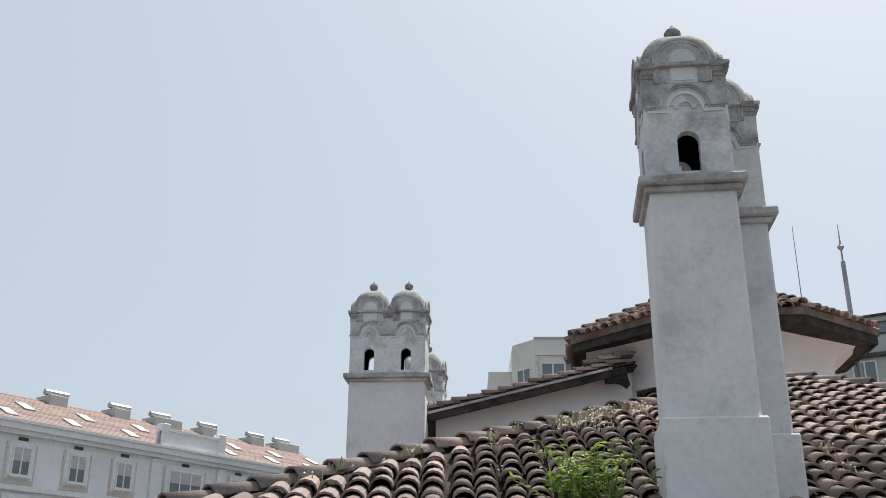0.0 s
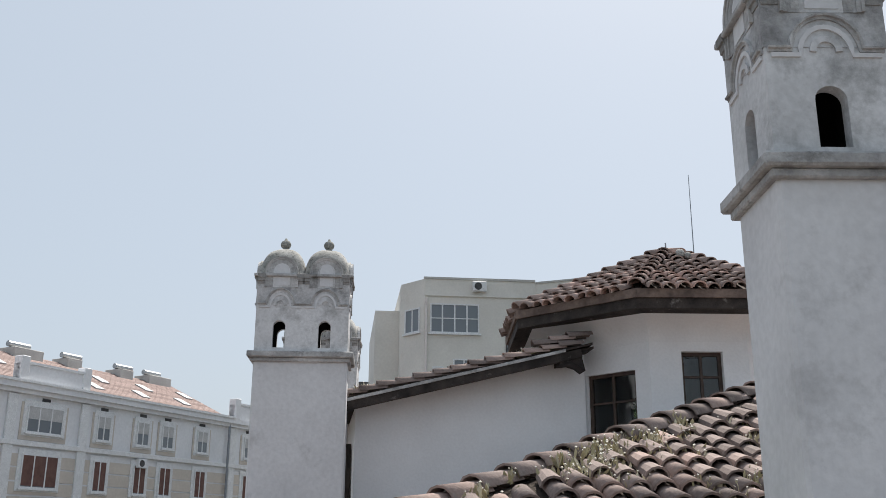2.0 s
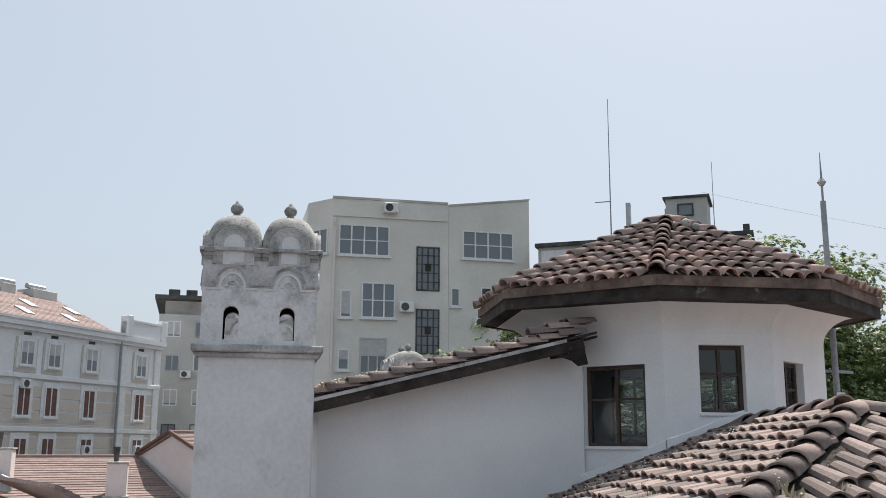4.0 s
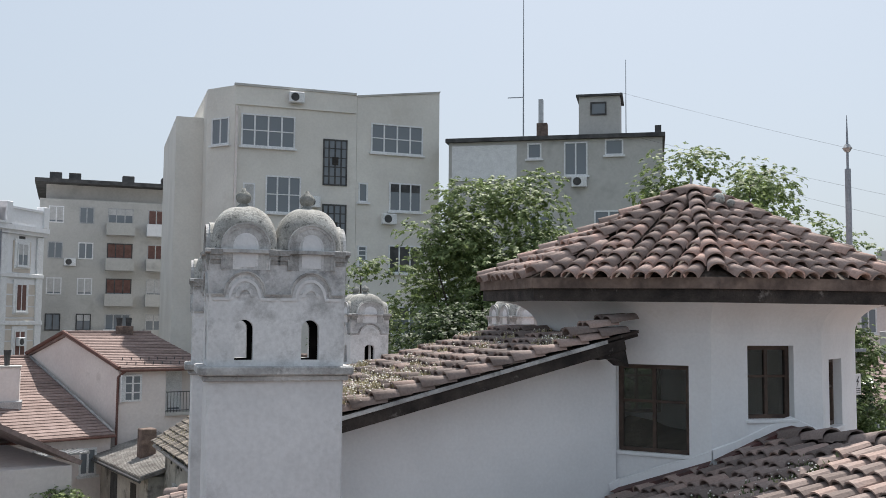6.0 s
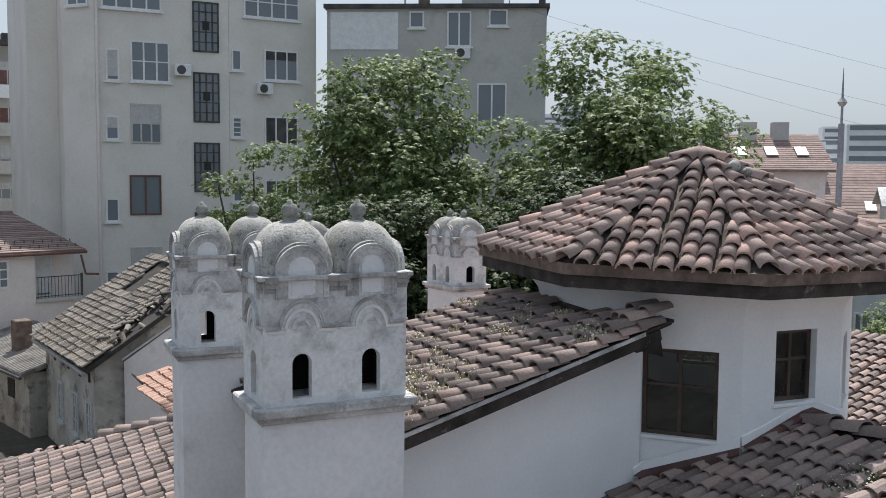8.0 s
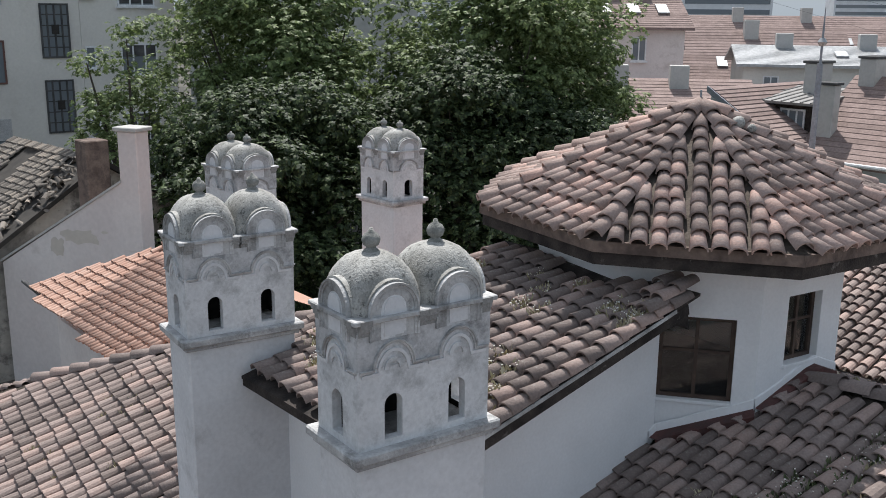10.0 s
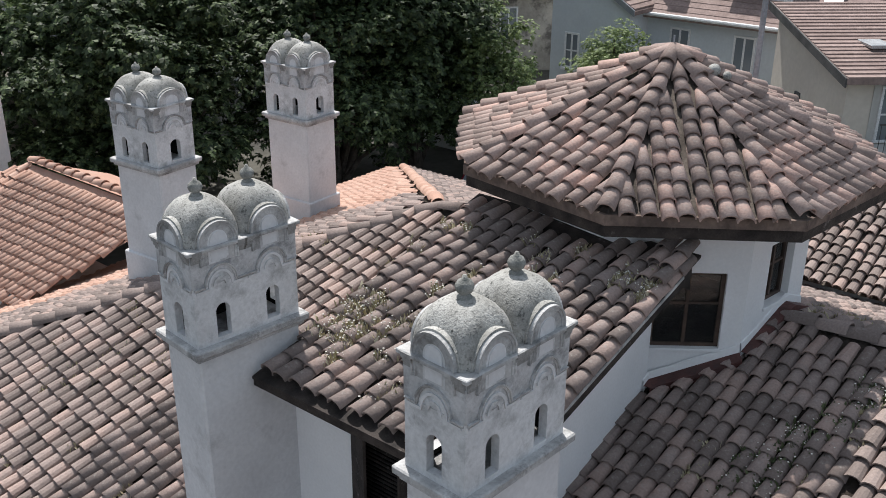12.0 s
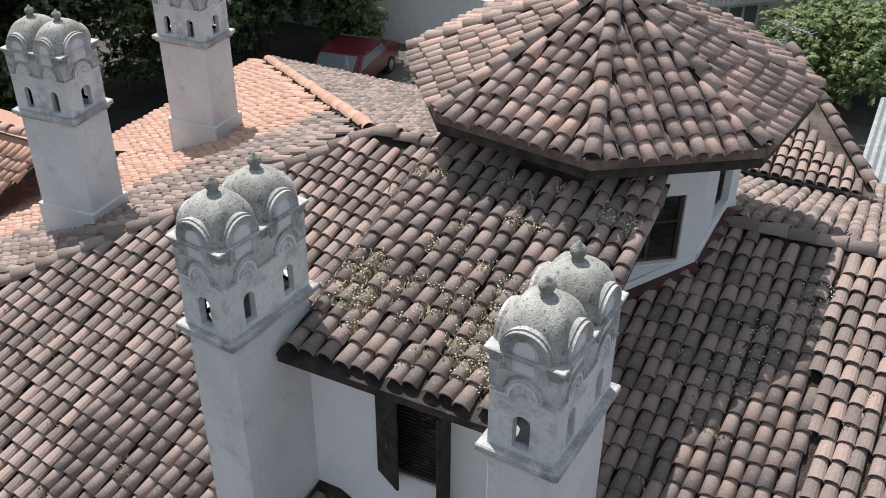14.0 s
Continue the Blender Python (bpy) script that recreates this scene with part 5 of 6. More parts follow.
OR = (0.45, 0.02, 2.63)


OUT = [(4.55, 31.3), (2.4, 33.3), (2.1, 33.5), (1.95, 27.2), (4.7, 26.2)]


def in_poly(poly, x, y):
    ok = False
    for (x0, y0), (x1, y1) in zip(poly, poly[1:] + poly[:1]):
        if (y0 > y) != (y1 > y) and x < (x1 - x0) * (y - y0) / (y1 - y0) + x0:
            ok = not ok
    return ok


def orange_in(x, y):
    return in_poly(OUT, x, y)


bm = bmesh.new()
bm.faces.new([bm.verts.new((x, y, OR[0] * x + OR[1] * y + OR[2] - 0.09)) for x, y in OUT])
bmesh.ops.solidify(bm, geom=bm.faces[:], thickness=0.12)
odeck = part("roof", faces_out(bm), TILE_ORANGE, orange)
lay(odeck, field(*OR, (3.5, 29.5), orange_in, 6.5, 0.16, 0.24), ORANGE_MESHES, "orange_tile", 300, "orange_tiles", TILE_ORANGE, "bright orange barrel tiles")
lay(odeck, ridge_run((4.57, 31.2, 5.34), (4.75, 26.2, 5.3)), [tile_mesh("orange_ridge_tile", TILE_ORANGE, length=0.42, r0=0.1, r1=0.125, rise=0.8)], "orange_ridge_tile", 60, "ridge_tiles", TILE_ORANGE)
part("wall", boxed((2.3, 27.4, 0), (4.5, 32.6, 3.5)), PINK_RENDER, orange)
part("gutter", tube(bmesh.new(), (1.93, 27.2, 3.98), (2.03, 34.2, 4.1), 0.05), ROOF_EDGE, orange)
bm = bmesh.new()
vs = [bm.verts.new(p) for p in ((4.62, 31.45, 5.22), (4.75, 26.2, 5.15), (7.2, 26.2, 4.0), (7.1, 32.2, 4.1))]
bm.faces.new(vs)
bmesh.ops.solidify(bm, geom=bm.faces[:], thickness=0.1)
part("roof", faces_out(bm), TILE_ORANGE, orange)

# eastern wing of the same building
wing = thing("roof_wing", "lower hipped wing roof of old brown barrel tiles", "roof", (12.0, 15.5, 4.5))
WW = (0.38, 0.0, 5.5 - 0.38 * 9.5)


def on_wing(x, y):
    return 9.5 < x < 12.6 and y < 20 and y > 12.45 + (x - 9.6) * 0.85 + 0.12 * (x - 9.6) * (12.6 - x)


bm = bmesh.new()
def wz(x):
    return WW[0] * x + WW[2] - 0.09
v = [bm.verts.new(p) for p in ((9.4, 12.35, wz(9.4)), (12.6, 14.6, wz(12.6)), (12.6, 20, wz(12.6)), (9.4, 20, wz(9.4)))]
bm.faces.new((v[0], v[1], v[2], v[3]))
bmesh.ops.solidify(bm, geom=bm.faces[:], thickness=0.08)
wdeck = part("roof", faces_out(bm), MORTAR, wing)
lay(wdeck, field(*WW, (11, 15), on_wing, 8), TILE_MESHES, "roof_tile", 0, "roof_tiles", TILE, "old brown barrel tiles")
lay(wdeck, ridge_run((12.6, 14.6, wz(12.6) + 0.06), (9.5, 12.42, wz(9.5) + 0.06)), RIDGE_MESHES, "ridge_tile", 60, "ridge_tiles", TILE)
bm = bmesh.new()
lo = [(9.75, 12.9), (12.5, 14.9), (12.5, 19.8), (9.75, 19.8)]
low, up = [bm.verts.new((x, y, 0)) for x, y in lo], [bm.verts.new((x, y, wz(x) - 0.09)) for x, y in lo]
bm.faces.new(low[::-1]), bm.faces.new(up)
for k in range(4):
    bm.faces.new((low[k], low[(k + 1) % 4], up[(k + 1) % 4], up[k]))
part("wall", faces_out(bm), WALL, wing)
annex = thing("shed", "low annex with a pale corrugated metal roof", "shed", (17, 11, 0))
part("wall", boxed((14.6, 8.0, 0), (19.8, 12.6, 3.0)), PALE_RENDER, annex)
bm = bmesh.new()
fa = local(14.4, 12.9, 3.0, -90)
prof = [(i * 0.09, 0.035 * (i % 2)) for i in range(58)]
prism(bm, prof + [(5.13, -0.05), (0, -0.05)], fa, 5.6)
part("roof", faces_out(bm), METAL, annex, "pale corrugated metal roof")

# eastern houses
def roof_extras(h, fm, w, dp, ev, rg, n=3):
    for i in range(n):
        part("chimney_shaft", boxed((w * (0.12 + 0.27 * i), dp * 0.40, rg - 1.0), (w * (0.12 + 0.27 * i) + 1.1, dp * 0.40 + 0.8, rg + 1.0), fm, 0.03), GREY_RENDER, h)
    k = math.atan2(rg - ev, dp / 2)
    for i in range(n):
        sk = fm @ Matrix.Translation((w * (0.3 + 0.25 * i), 0, ev + 0.2)) @ Matrix.Rotation(k, 4, "X")
        part("skylight", boxed((0, 1.2, 0.02), (0.8, 2.4, 0.14), sk, 0.02), METAL, h, "roof window with metal frame")


east_houses = [
    ("pale blue house with a tiled roof and roof windows", local(35.9, 32.6, 0, -90), 14, 9.4, 4.7, 7.9, BLUE_RENDER, TILE_FAR),
    ("old house with a plain brown tiled roof", local(32.3, 47.6, 0, -45), 13, 13, 4.2, 6.9, OLD_RENDER, TILE_FAR),
    ("yellowish house with a tiled roof", local(50, 62, 0, -45), 22, 10, 6.0, 9.4, CREAM, TILE_FAR),
    ("tall pinkish rendered house with a tiled roof", local(43.5, 55, 0, -35), 8, 8, 10.0, 12.2, PINK_RENDER, TILE_FAR),
    ("long house with a grey metal roof", local(52, 47, 0, -50), 20, 8, 7.6, 8.6, CREAM, METAL),
    ("house with a reddish tiled roof", local(66, 42, 0, -62), 24, 11, 6.0, 9.6, PINK_RENDER, TILE_FAR),
    ("house with a brown tiled roof", local(75, 75, 0, -45), 26, 12, 7.0, 10.5, CREAM, TILE_FAR),
    ("rendered house with open balconies and a tiled roof", local(37, 19.5, 0, -90), 16, 9, 6.4, 9.2, CREAM, TILE_FAR),
]
for label, fm, w, dp, ev, rg, wl, tl in east_houses:
    h = gable_house("house", label, fm, w, dp, ev, rg, wl, tl, "x", 0.5, 18)
    for i in range(int(w / 3.2)):
        for zz in (ev - 1.5, ev - 4.2):
            if zz > 0.6:
                far_window(h, fm, 1.8 + i * 3.1, zz, 1.0, 1.6, cols=2, mat=ROOF_EDGE if "balc" in label else WHITE_PAINT)
        if "balc" in label and i % 2:
            for zz in (0.9, 3.6):
                bal = part("balcony", boxed((0.9 + i * 3.1, -1.3, zz), (3.0 + i * 3.1, -0.02, zz + 0.9), fm), GREY_RENDER, h)
    roof_extras(h, fm, w, dp, ev, rg)
blue_wing = thing("house", "pale blue house wing with a one-sided tiled roof and metal-edged gable", "house", (34.2, 34, 0))
fb = local(34.2, 36.7, 0, -90)
bm = bmesh.new()
prism(bm, [(0, 0), (4.2, 0), (4.2, 4.8), (0, 7.3)], fb, 9)
part("wall", faces_out(bm), BLUE_RENDER, blue_wing)
bm = bmesh.new()
prism(bm, [(-0.05, 7.33), (4.5, 4.62), (4.5, 4.8), (-0.05, 7.51)], fb @ Matrix.Translation((0, -0.2, 0)), 9.2)
br = part("roof", faces_out(bm), TILE_FAR, blue_wing)
for k in range(17):
    x0, x1 = k * 0.262, k * 0.262 + 0.245
    bm = bmesh.new()
    prism(bm, [(x0, 7.5 - 0.5956 * x0), (x1, 7.5 - 0.5956 * x1), (x1, 7.56 - 0.5956 * x1), (x0, 7.52 - 0.5956 * x0)], fb @ Matrix.Translation((0, -0.1, 0)), 9.0)
    part("tile_course", faces_out(bm), TILE_FAR, br)
bm = bmesh.new()
prism(bm, [(-0.08, 7.3), (4.5, 4.58), (4.5, 4.86), (-0.08, 7.6)], fb @ Matrix.Translation((0, -0.26, 0)), 0.07)
part("verge_strip", faces_out(bm), POLE, blue_wing, "grey metal verge strip")
far_window(blue_wing, fb, 1.25, 5.6, 0.75, 0.95, cols=1, mat=ROOF_EDGE, sill=False)
far_window(blue_wing, fb, 1.2, 2.6, 0.8, 1.7, cols=2, rows=2)
far_window(blue_wing, fb, 3.1, 1.6, 0.8, 1.7, cols=2, rows=2)
part("gutter", tube(bmesh.new(), (35.4, 32.5, 4.55), (35.4, 18.4, 4.55), 0.09), WHITE_PAINT, blue_wing, "white metal gutter")


def roof_dormer(label, f, w, h, depth, cols, wx, ww):
    """A clad dormer: dark cheeks, a seamed metal roof that falls to the front, one wide window."""
    d = thing("dormer", label, "dormer", f.translation)
    part("cheek", boxed((0, 0, 0), (w, depth, h), f), WOOD, d)
    bm = bmesh.new()
    prism(bm, [(-0.45, h + 0.02), (depth, h + 0.5), (depth, h + 0.62), (-0.45, h + 0.14)], f @ Matrix.Rotation(radians(90), 4, "Z") @ Matrix.Translation((0, -w - 0.3, 0)), w + 0.6)
    r = part("roof", faces_out(bm), ROOF_METAL, d, "grey standing-seam metal roof")
    for k in range(int(w / 0.5) + 1):
        part("seam", tube(bmesh.new(), f @ Vector((0.5 * k, -0.45, h + 0.16)), f @ Vector((0.5 * k, depth, h + 0.64)), 0.035, 0.035, 5), ROOF_METAL, r)
    far_window(d, f, wx, h * 0.52, ww, h * 0.72, cols=cols)
    return d


roof_dormer("dark brown clad dormer with a seamed metal roof and white window", local(37.2, 36.6, 5.2, -90), 3.5, 1.55, 4.0, 3, 2.4, 1.3)
roof_dormer("dark clad dormer with a metal roof and wide white window", local(37.0, 29.1, 5.4, -90), 3.1, 1.3, 3.4, 3, 1.55, 2.5)
for x, y, z, w in ((37.0, 32.35, 7.8, 0.28), (39.8, 34.6, 8.6, 0.6), (40.6, 32.2, 8.9, 0.7), (40.5, 27.4, 9.2, 0.6)):
    st = thing("chimney", "grey rendered chimney stack on a tiled roof", "chimney", (x, y, 5.0))
    part("shaft", boxed((x - w, y - 0.4, 5.0), (x + w, y + 0.4, z), None, 0.03), GREY_RENDER, st)
    part("cap", boxed((x - w - 0.08, y - 0.48, z), (x + w + 0.08, y + 0.48, z + 0.12), None, 0.02), ROOF_EDGE, st)
lean = thing("house", "cream gabled house with a tiled roof and dark verge board", "house", (28, 20, 0))
fl = local(26.6, 20.3, 0, 43)
bm = bmesh.new()
prism(bm, [(0, 0), (6.2, 0), (6.2, 6.05), (0, 4.9)], fl @ Matrix.Translation((0, -9, 0)), 9)
part("wall", faces_out(bm), BEIGE_RENDER, lean)
bm = bmesh.new()
prism(bm, [(-0.5, 4.85), (6.5, 6.15), (6.5, 6.35), (-0.5, 5.05)], fl @ Matrix.Translation((0, -9, 0)), 9.3)
lr = part("roof", faces_out(bm), TILE_FAR, lean)
for i in range(22):
    a0, a1 = -0.5 + i * 0.318, -0.5 + i * 0.318 + 0.29
    bm = bmesh.new()
    prism(bm, [(a0, 5.04 + 0.1857 * (a0 + 0.5)), (a1, 5.04 + 0.1857 * (a1 + 0.5)), (a1, 5.06 + 0.1857 * (a1 + 0.5)), (a0, 5.1 + 0.1857 * (a0 + 0.5))], fl @ Matrix.Translation((0, -8.99, 0)), 9.25)
    part("tile_course", faces_out(bm), TILE_FAR, lr)
bm = bmesh.new()
prism(bm, [(-0.52, 4.77), (6.5, 6.07), (6.5, 6.37), (-0.52, 5.07)], fl @ Matrix.Translation((0, 0.3, 0)), 0.06)
part("verge_board", faces_out(bm), ROOF_EDGE, lean)
far_window(lean, fl @ Matrix.Rotation(math.pi, 4, "Z"), -3.6, 3.3, 0.4, 0.6, cols=1, mat=ROOF_EDGE)
for i in range(3):
    part("skylight", boxed((1.6 + 0.2 * i, -2.2 - 1.9 * i, 5.55 + 0.04 * i), (2.8 + 0.2 * i, -1.4 - 1.9 * i, 5.68 + 0.04 * i), fl, 0.02), METAL, lean, "roof window with metal frame")
fe = fl @ Matrix.Rotation(radians(-90), 4, "Z")
for x0 in (0.8, 4.8):
    for z0 in (0.35, 2.75):
        part("recess", boxed((x0 + 0.1, -0.03, z0 + 0.1), (x0 + 3.0, 0.01, z0 + 2.05), fe), GREY_RENDER, lean)
        bal = part("balcony", boxed((x0, -1.05, z0 - 0.14), (x0 + 3.1, -0.02, z0), fe), GREY_RENDER, lean, "grey concrete balcony")
        bm = bmesh.new()
        for k in range(16):
            tube(bm, fe @ Vector((x0 + 0.05 + k * 0.2, -1.0, z0)), fe @ Vector((x0 + 0.05 + k * 0.2, -1.0, z0 + 0.9)), 0.012, 0.012, 5)
        box(bm, (x0, -1.03, z0 + 0.9), (x0 + 3.1, -0.97, z0 + 0.95), fe)
        part("railing", bm, ROOF_EDGE, bal, "dark iron railing")
        far_window(lean, fe @ Matrix.Translation((0, -0.03, 0)), x0 + 0.75, z0 + 1.0, 0.8, 1.9, cols=1, rows=2, sill=False)
        far_window(lean, fe @ Matrix.Translation((0, -0.03, 0)), x0 + 2.0, z0 + 1.15, 1.3, 1.5, cols=2, rows=2, sill=False)
        if z0 > 1:
            part("railing_box", boxed((x0 + 1.2, -1.2, z0 + 0.55), (x0 + 2.6, -1.04, z0 + 0.75), fe, 0.02), PALE_BLIND, bal)
for i in range(24):
    x, y = RB.uniform(150, 420), RB.uniform(150, 520)
    hgt = RB.uniform(14, 30) * (1 + (x + y) / 1500)
    tw = thing("tower_block", "distant grey concrete tower block with window rows", "building", (x, y, 0), "distant tower blocks")
    w = RB.uniform(14, 30)
    fm = local(x, y, 0, -45)
    part("wall", boxed((0, 0, 0), (w, 14, hgt), fm), PALE_RENDER, tw)
    for lvl in range(int(hgt / 3)):
        part("window_band", boxed((0.8, -0.12, 1.5 + lvl * 3), (w - 0.8, -0.02, 2.9 + lvl * 3), fm), DARK_GLASS, tw)

# mast beside the lantern
mast = thing("lightning_mast", "slim grey metal mast with a lightning rod head", "mast", (6.86, 15.68, 0))
bm = tube(bmesh.new(), (6.86, 15.68, 0), (6.86, 15.68, 10.3), 0.05, 0.038, 12)
part("pole", bm, POLE, mast)
bm = tube(bmesh.new(), (6.86, 15.68, 10.3), (6.86, 15.68, 10.52), 0.016)
tube(bm, (6.86, 15.68, 10.62), (6.86, 15.68, 11.0), 0.016, 0.004)
part("rod", bm, POLE, mast)
bm = tube(bmesh.new(), (6.86, 15.68, 10.52), (6.86, 15.68, 10.57), 0.03, 0.062, 14)
tube(bm, (6.86, 15.68, 10.57), (6.86, 15.68, 10.62), 0.062, 0.03, 14)
part("head", bm, METAL, mast)

fs = local(6.86, 15.62, 7.55, 14)
sign = part("warning_sign", boxed((-0.075, -0.02, -0.13), (0.075, -0.008, 0.13), fs, 0.003), WHITE_PAINT, mast, "white high-voltage warning plate")
bm = bmesh.new()
prism(bm, [(0.02, 0.1), (-0.03, 0.03), (0.0, 0.03), (-0.02, -0.03), (0.03, 0.045), (0.005, 0.045), (0.035, 0.1)], fs @ Matrix.Translation((0, -0.023, 0)), 0.002)
part("bolt_symbol", faces_out(bm), ROOF_EDGE, sign)
for k in range(3):
    part("text_bar", boxed((-0.055, -0.023, -0.06 - k * 0.025), (0.055, -0.0205, -0.05 - k * 0.025), fs), ROOF_EDGE, sign)
part("bracket", boxed((-0.4, -0.01, 0.0), (0.4, 0.02, 0.04), local(6.86, 15.75, 7.95, 14)), POLE, mast)

# dark red car parked in the yard
car = thing("car", "dark red parked hatchback in the yard below", "car", (20.7, 29.3, 0))
fc = local(18.7, 28.5, 0, 8)
prof = [(0.0, 0.35), (4.0, 0.35), (4.05, 0.75), (3.9, 0.95), (3.0, 1.02), (2.45, 1.48), (0.75, 1.5), (0.12, 1.0), (0.0, 0.7)]
bm = bmesh.new()
prism(bm, prof, fc, 1.65)
faces_out(bm)
bmesh.ops.bevel(bm, geom=bm.edges[:], offset=0.06, segments=2, affect="EDGES")
body = part("body", bm, CAR_RED, car)
for yy in (-0.012, 1.632):
    bm = bmesh.new()
    prism(bm, [(0.45, 1.04), (2.75, 1.06), (2.35, 1.4), (0.85, 1.42)], fc @ Matrix.Translation((0, yy, 0)), 0.03)
    part("side_window", faces_out(bm), DARK_GLASS, car)
bm = bmesh.new()
prism(bm, [(3.0, 1.05), (2.5, 1.46), (2.53, 1.48), (3.03, 1.07)], fc @ Matrix.Translation((0, 0.15, 0)), 1.35)
part("windscreen", faces_out(bm), DARK_GLASS, car)
bm = bmesh.new()
prism(bm, [(0.16, 1.05), (0.7, 1.48), (0.67, 1.5), (0.13, 1.07)], fc @ Matrix.Translation((0, 0.15, 0)), 1.35)
part("rear_window", faces_out(bm), DARK_GLASS, car)
for x in (0.75, 3.2):
    for y in (0.0, 1.46):
        wh = part("wheel", tube(bmesh.new(), fc @ Vector((x, y - 0.02, 0.31)), fc @ Vector((x, y + 0.2, 0.31)), 0.31, 0.31, 18), RUBBER, car)
        part("rim", tube(bmesh.new(), fc @ Vector((x, y - 0.03, 0.31)), fc @ Vector((x, y + 0.21, 0.31)), 0.19, 0.19, 14), METAL, wh)
for y in (0.15, 1.2):
    part("headlight", boxed((3.88, y, 0.7), (4.04, y + 0.3, 0.86), fc, 0.03), WHITE_PAINT, car)
yard = part("wall_yard", boxed((24.6, 24.5, 0), (24.9, 37.0, 2.2)), PALE_RENDER, None)
tagged(yard, "pale rendered yard wall behind the parked car", "wall", kind="structure")

# television aerial on the wing's roof
aerial = thing("tv_aerial", "thin metal pole with two comb-shaped television antennas", "antenna", (13.9, 14.85, 4.0))
part("pole", tube(bmesh.new(), (13.9, 14.85, 3.2), (13.9, 14.85, 6.75), 0.025), POLE, aerial)
for z, yaw in ((6.55, 60), (6.1, 35)):
    fy = local(13.9, 14.85, z, yaw)
    an = part("boom", tube(bmesh.new(), fy @ Vector((-0.6, 0, 0)), fy @ Vector((0.4, 0, 0)), 0.012), POLE, aerial)
    for k in range(9):
        part("element", tube(bmesh.new(), fy @ Vector((-0.58 + k * 0.12, -0.17, 0.01)), fy @ Vector((-0.58 + k * 0.12, 0.17, 0.01)), 0.008, 0.008, 5), POLE, an)

# ---- trees ----
def tree(x, y, h, r, mat, seed, trunk_h=3.0, leaves=16000, label="large leafy green street tree"):
    """A trunk with limbs and a crown of leafy sprays: separate clumps with gaps, leaves drooping outwards."""
    rg = random.Random(seed)
    npr = np.random.RandomState(seed)
    t = thing("tree", label, "tree", (x, y, 0))
    bm = tube(bmesh.new(), (x, y, 0), (x + rg.uniform(-.3, .3), y, trunk_h + h * 0.25), 0.32, 0.2, 10)
    top = Vector((x, y, trunk_h))
    cz, hz = trunk_h + (h - trunk_h) * 0.5, (h - trunk_h) * 0.5
    clumps = []
    for i in range(120):
        a, e = rg.uniform(0, 2 * math.pi), math.asin(rg.uniform(-0.9, 1))
        lobe = 0.86 + 0.2 * noise.noise((math.cos(a) * 1.7 + seed, math.sin(a) * 1.7, e * 1.6))
        rad = rg.choice((0.5, 0.72, 0.86, 0.95)) * lobe
        c = Vector((x + math.cos(a) * math.cos(e) * r * rad, y + math.sin(a) * math.cos(e) * r * rad, cz + math.sin(e) * hz * rad))
        clumps.append((c, rg.choice((0.17, 0.21, 0.25, 0.3)) * r))
        if i < 14:
            mid = top.lerp(c, 0.5) + Vector((0, 0, rg.uniform(0, 0.8)))
            tube(bm, top, mid, 0.13, 0.08, 6)
            tube(bm, mid, c, 0.08, 0.02, 6)
    part("trunk", bm, BARK, t)
    allv = []
    weight = sum(q[1] ** 2 for q in clumps)
    for c, cr in clumps:
        sprays = max(14, int(leaves * 2.0 * cr ** 2 / weight / 7))
        dirs = npr.normal(size=(sprays, 3)) + np.array([0, 0, 0.25])
        dirs /= np.linalg.norm(dirs, axis=1)[:, None]
        hub = np.array(c) + dirs * (cr * npr.uniform(0.35, 1.12, sprays) ** 0.6)[:, None] * np.array([1.2, 1.2, 0.75])
        # seven leaves fan out from each twig end
        size = npr.uniform(0.1, 0.17, sprays) * (1.0 if r > 2.5 else 0.75)
        face = dirs * 0.55 + np.array([0, 0, 0.75]) + npr.normal(scale=0.25, size=(sprays, 3))
        face /= np.linalg.norm(face, axis=1)[:, None]
        u = np.cross(face, npr.normal(size=(sprays, 3)))
        u /= np.linalg.norm(u, axis=1)[:, None]
        v = np.cross(face, u)
        for j in range(7):
            an = 2 * math.pi * j / 7 + npr.uniform(-0.3, 0.3, sprays)
            out = (u * np.cos(an)[:, None] + v * np.sin(an)[:, None]) - face * npr.uniform(0.1, 0.6, sprays)[:, None]
            side = np.cross(face, out) * (size * 0.3)[:, None]
            ln = out * (size * npr.uniform(0.8, 1.3, sprays))[:, None]
            allv.append(np.stack([hub, hub + ln * 0.6 + side, hub + ln, hub + ln * 0.6 - side], 1).reshape(-1, 3))
    vs = np.concatenate(allv)
    me = bpy.data.meshes.new("crown")
    me.from_pydata(vs.tolist(), [], [(4 * i, 4 * i + 1, 4 * i + 2, 4 * i + 3) for i in range(len(vs) // 4)])
    me.materials.append(mat)
    ob = new("crown", me)
    ob.parent = t
    ob.matrix_parent_inverse = world_of(t).inverted()


tree(13.6, 41.0, 15.2, 4.6, LEAF, 1, leaves=52000, trunk_h=0.6)
tree(20.6, 37.0, 16.3, 4.9, LEAF, 21, leaves=60000, trunk_h=0.6)
tree(7.9, 41.0, 11.3, 2.3, LEAF, 3, leaves=14000, trunk_h=1.5)
# low understory trees take the leaf colour with painted shade
tree(16.8, 34.0, 10.4, 4.0, LEAF_SHADED, 4, leaves=40000, trunk_h=0.4)
tree(10.4, 36.5, 9.4, 4.0, LEAF_SHADED, 5, leaves=40000, trunk_h=0.4)
tree(25.6, 37.5, 13.5, 3.2, LEAF, 6, leaves=20000, trunk_h=1.5)
tree(20.6, 33.6, 8.4, 3.4, LEAF_SHADED, 7, leaves=30000, trunk_h=0.4)
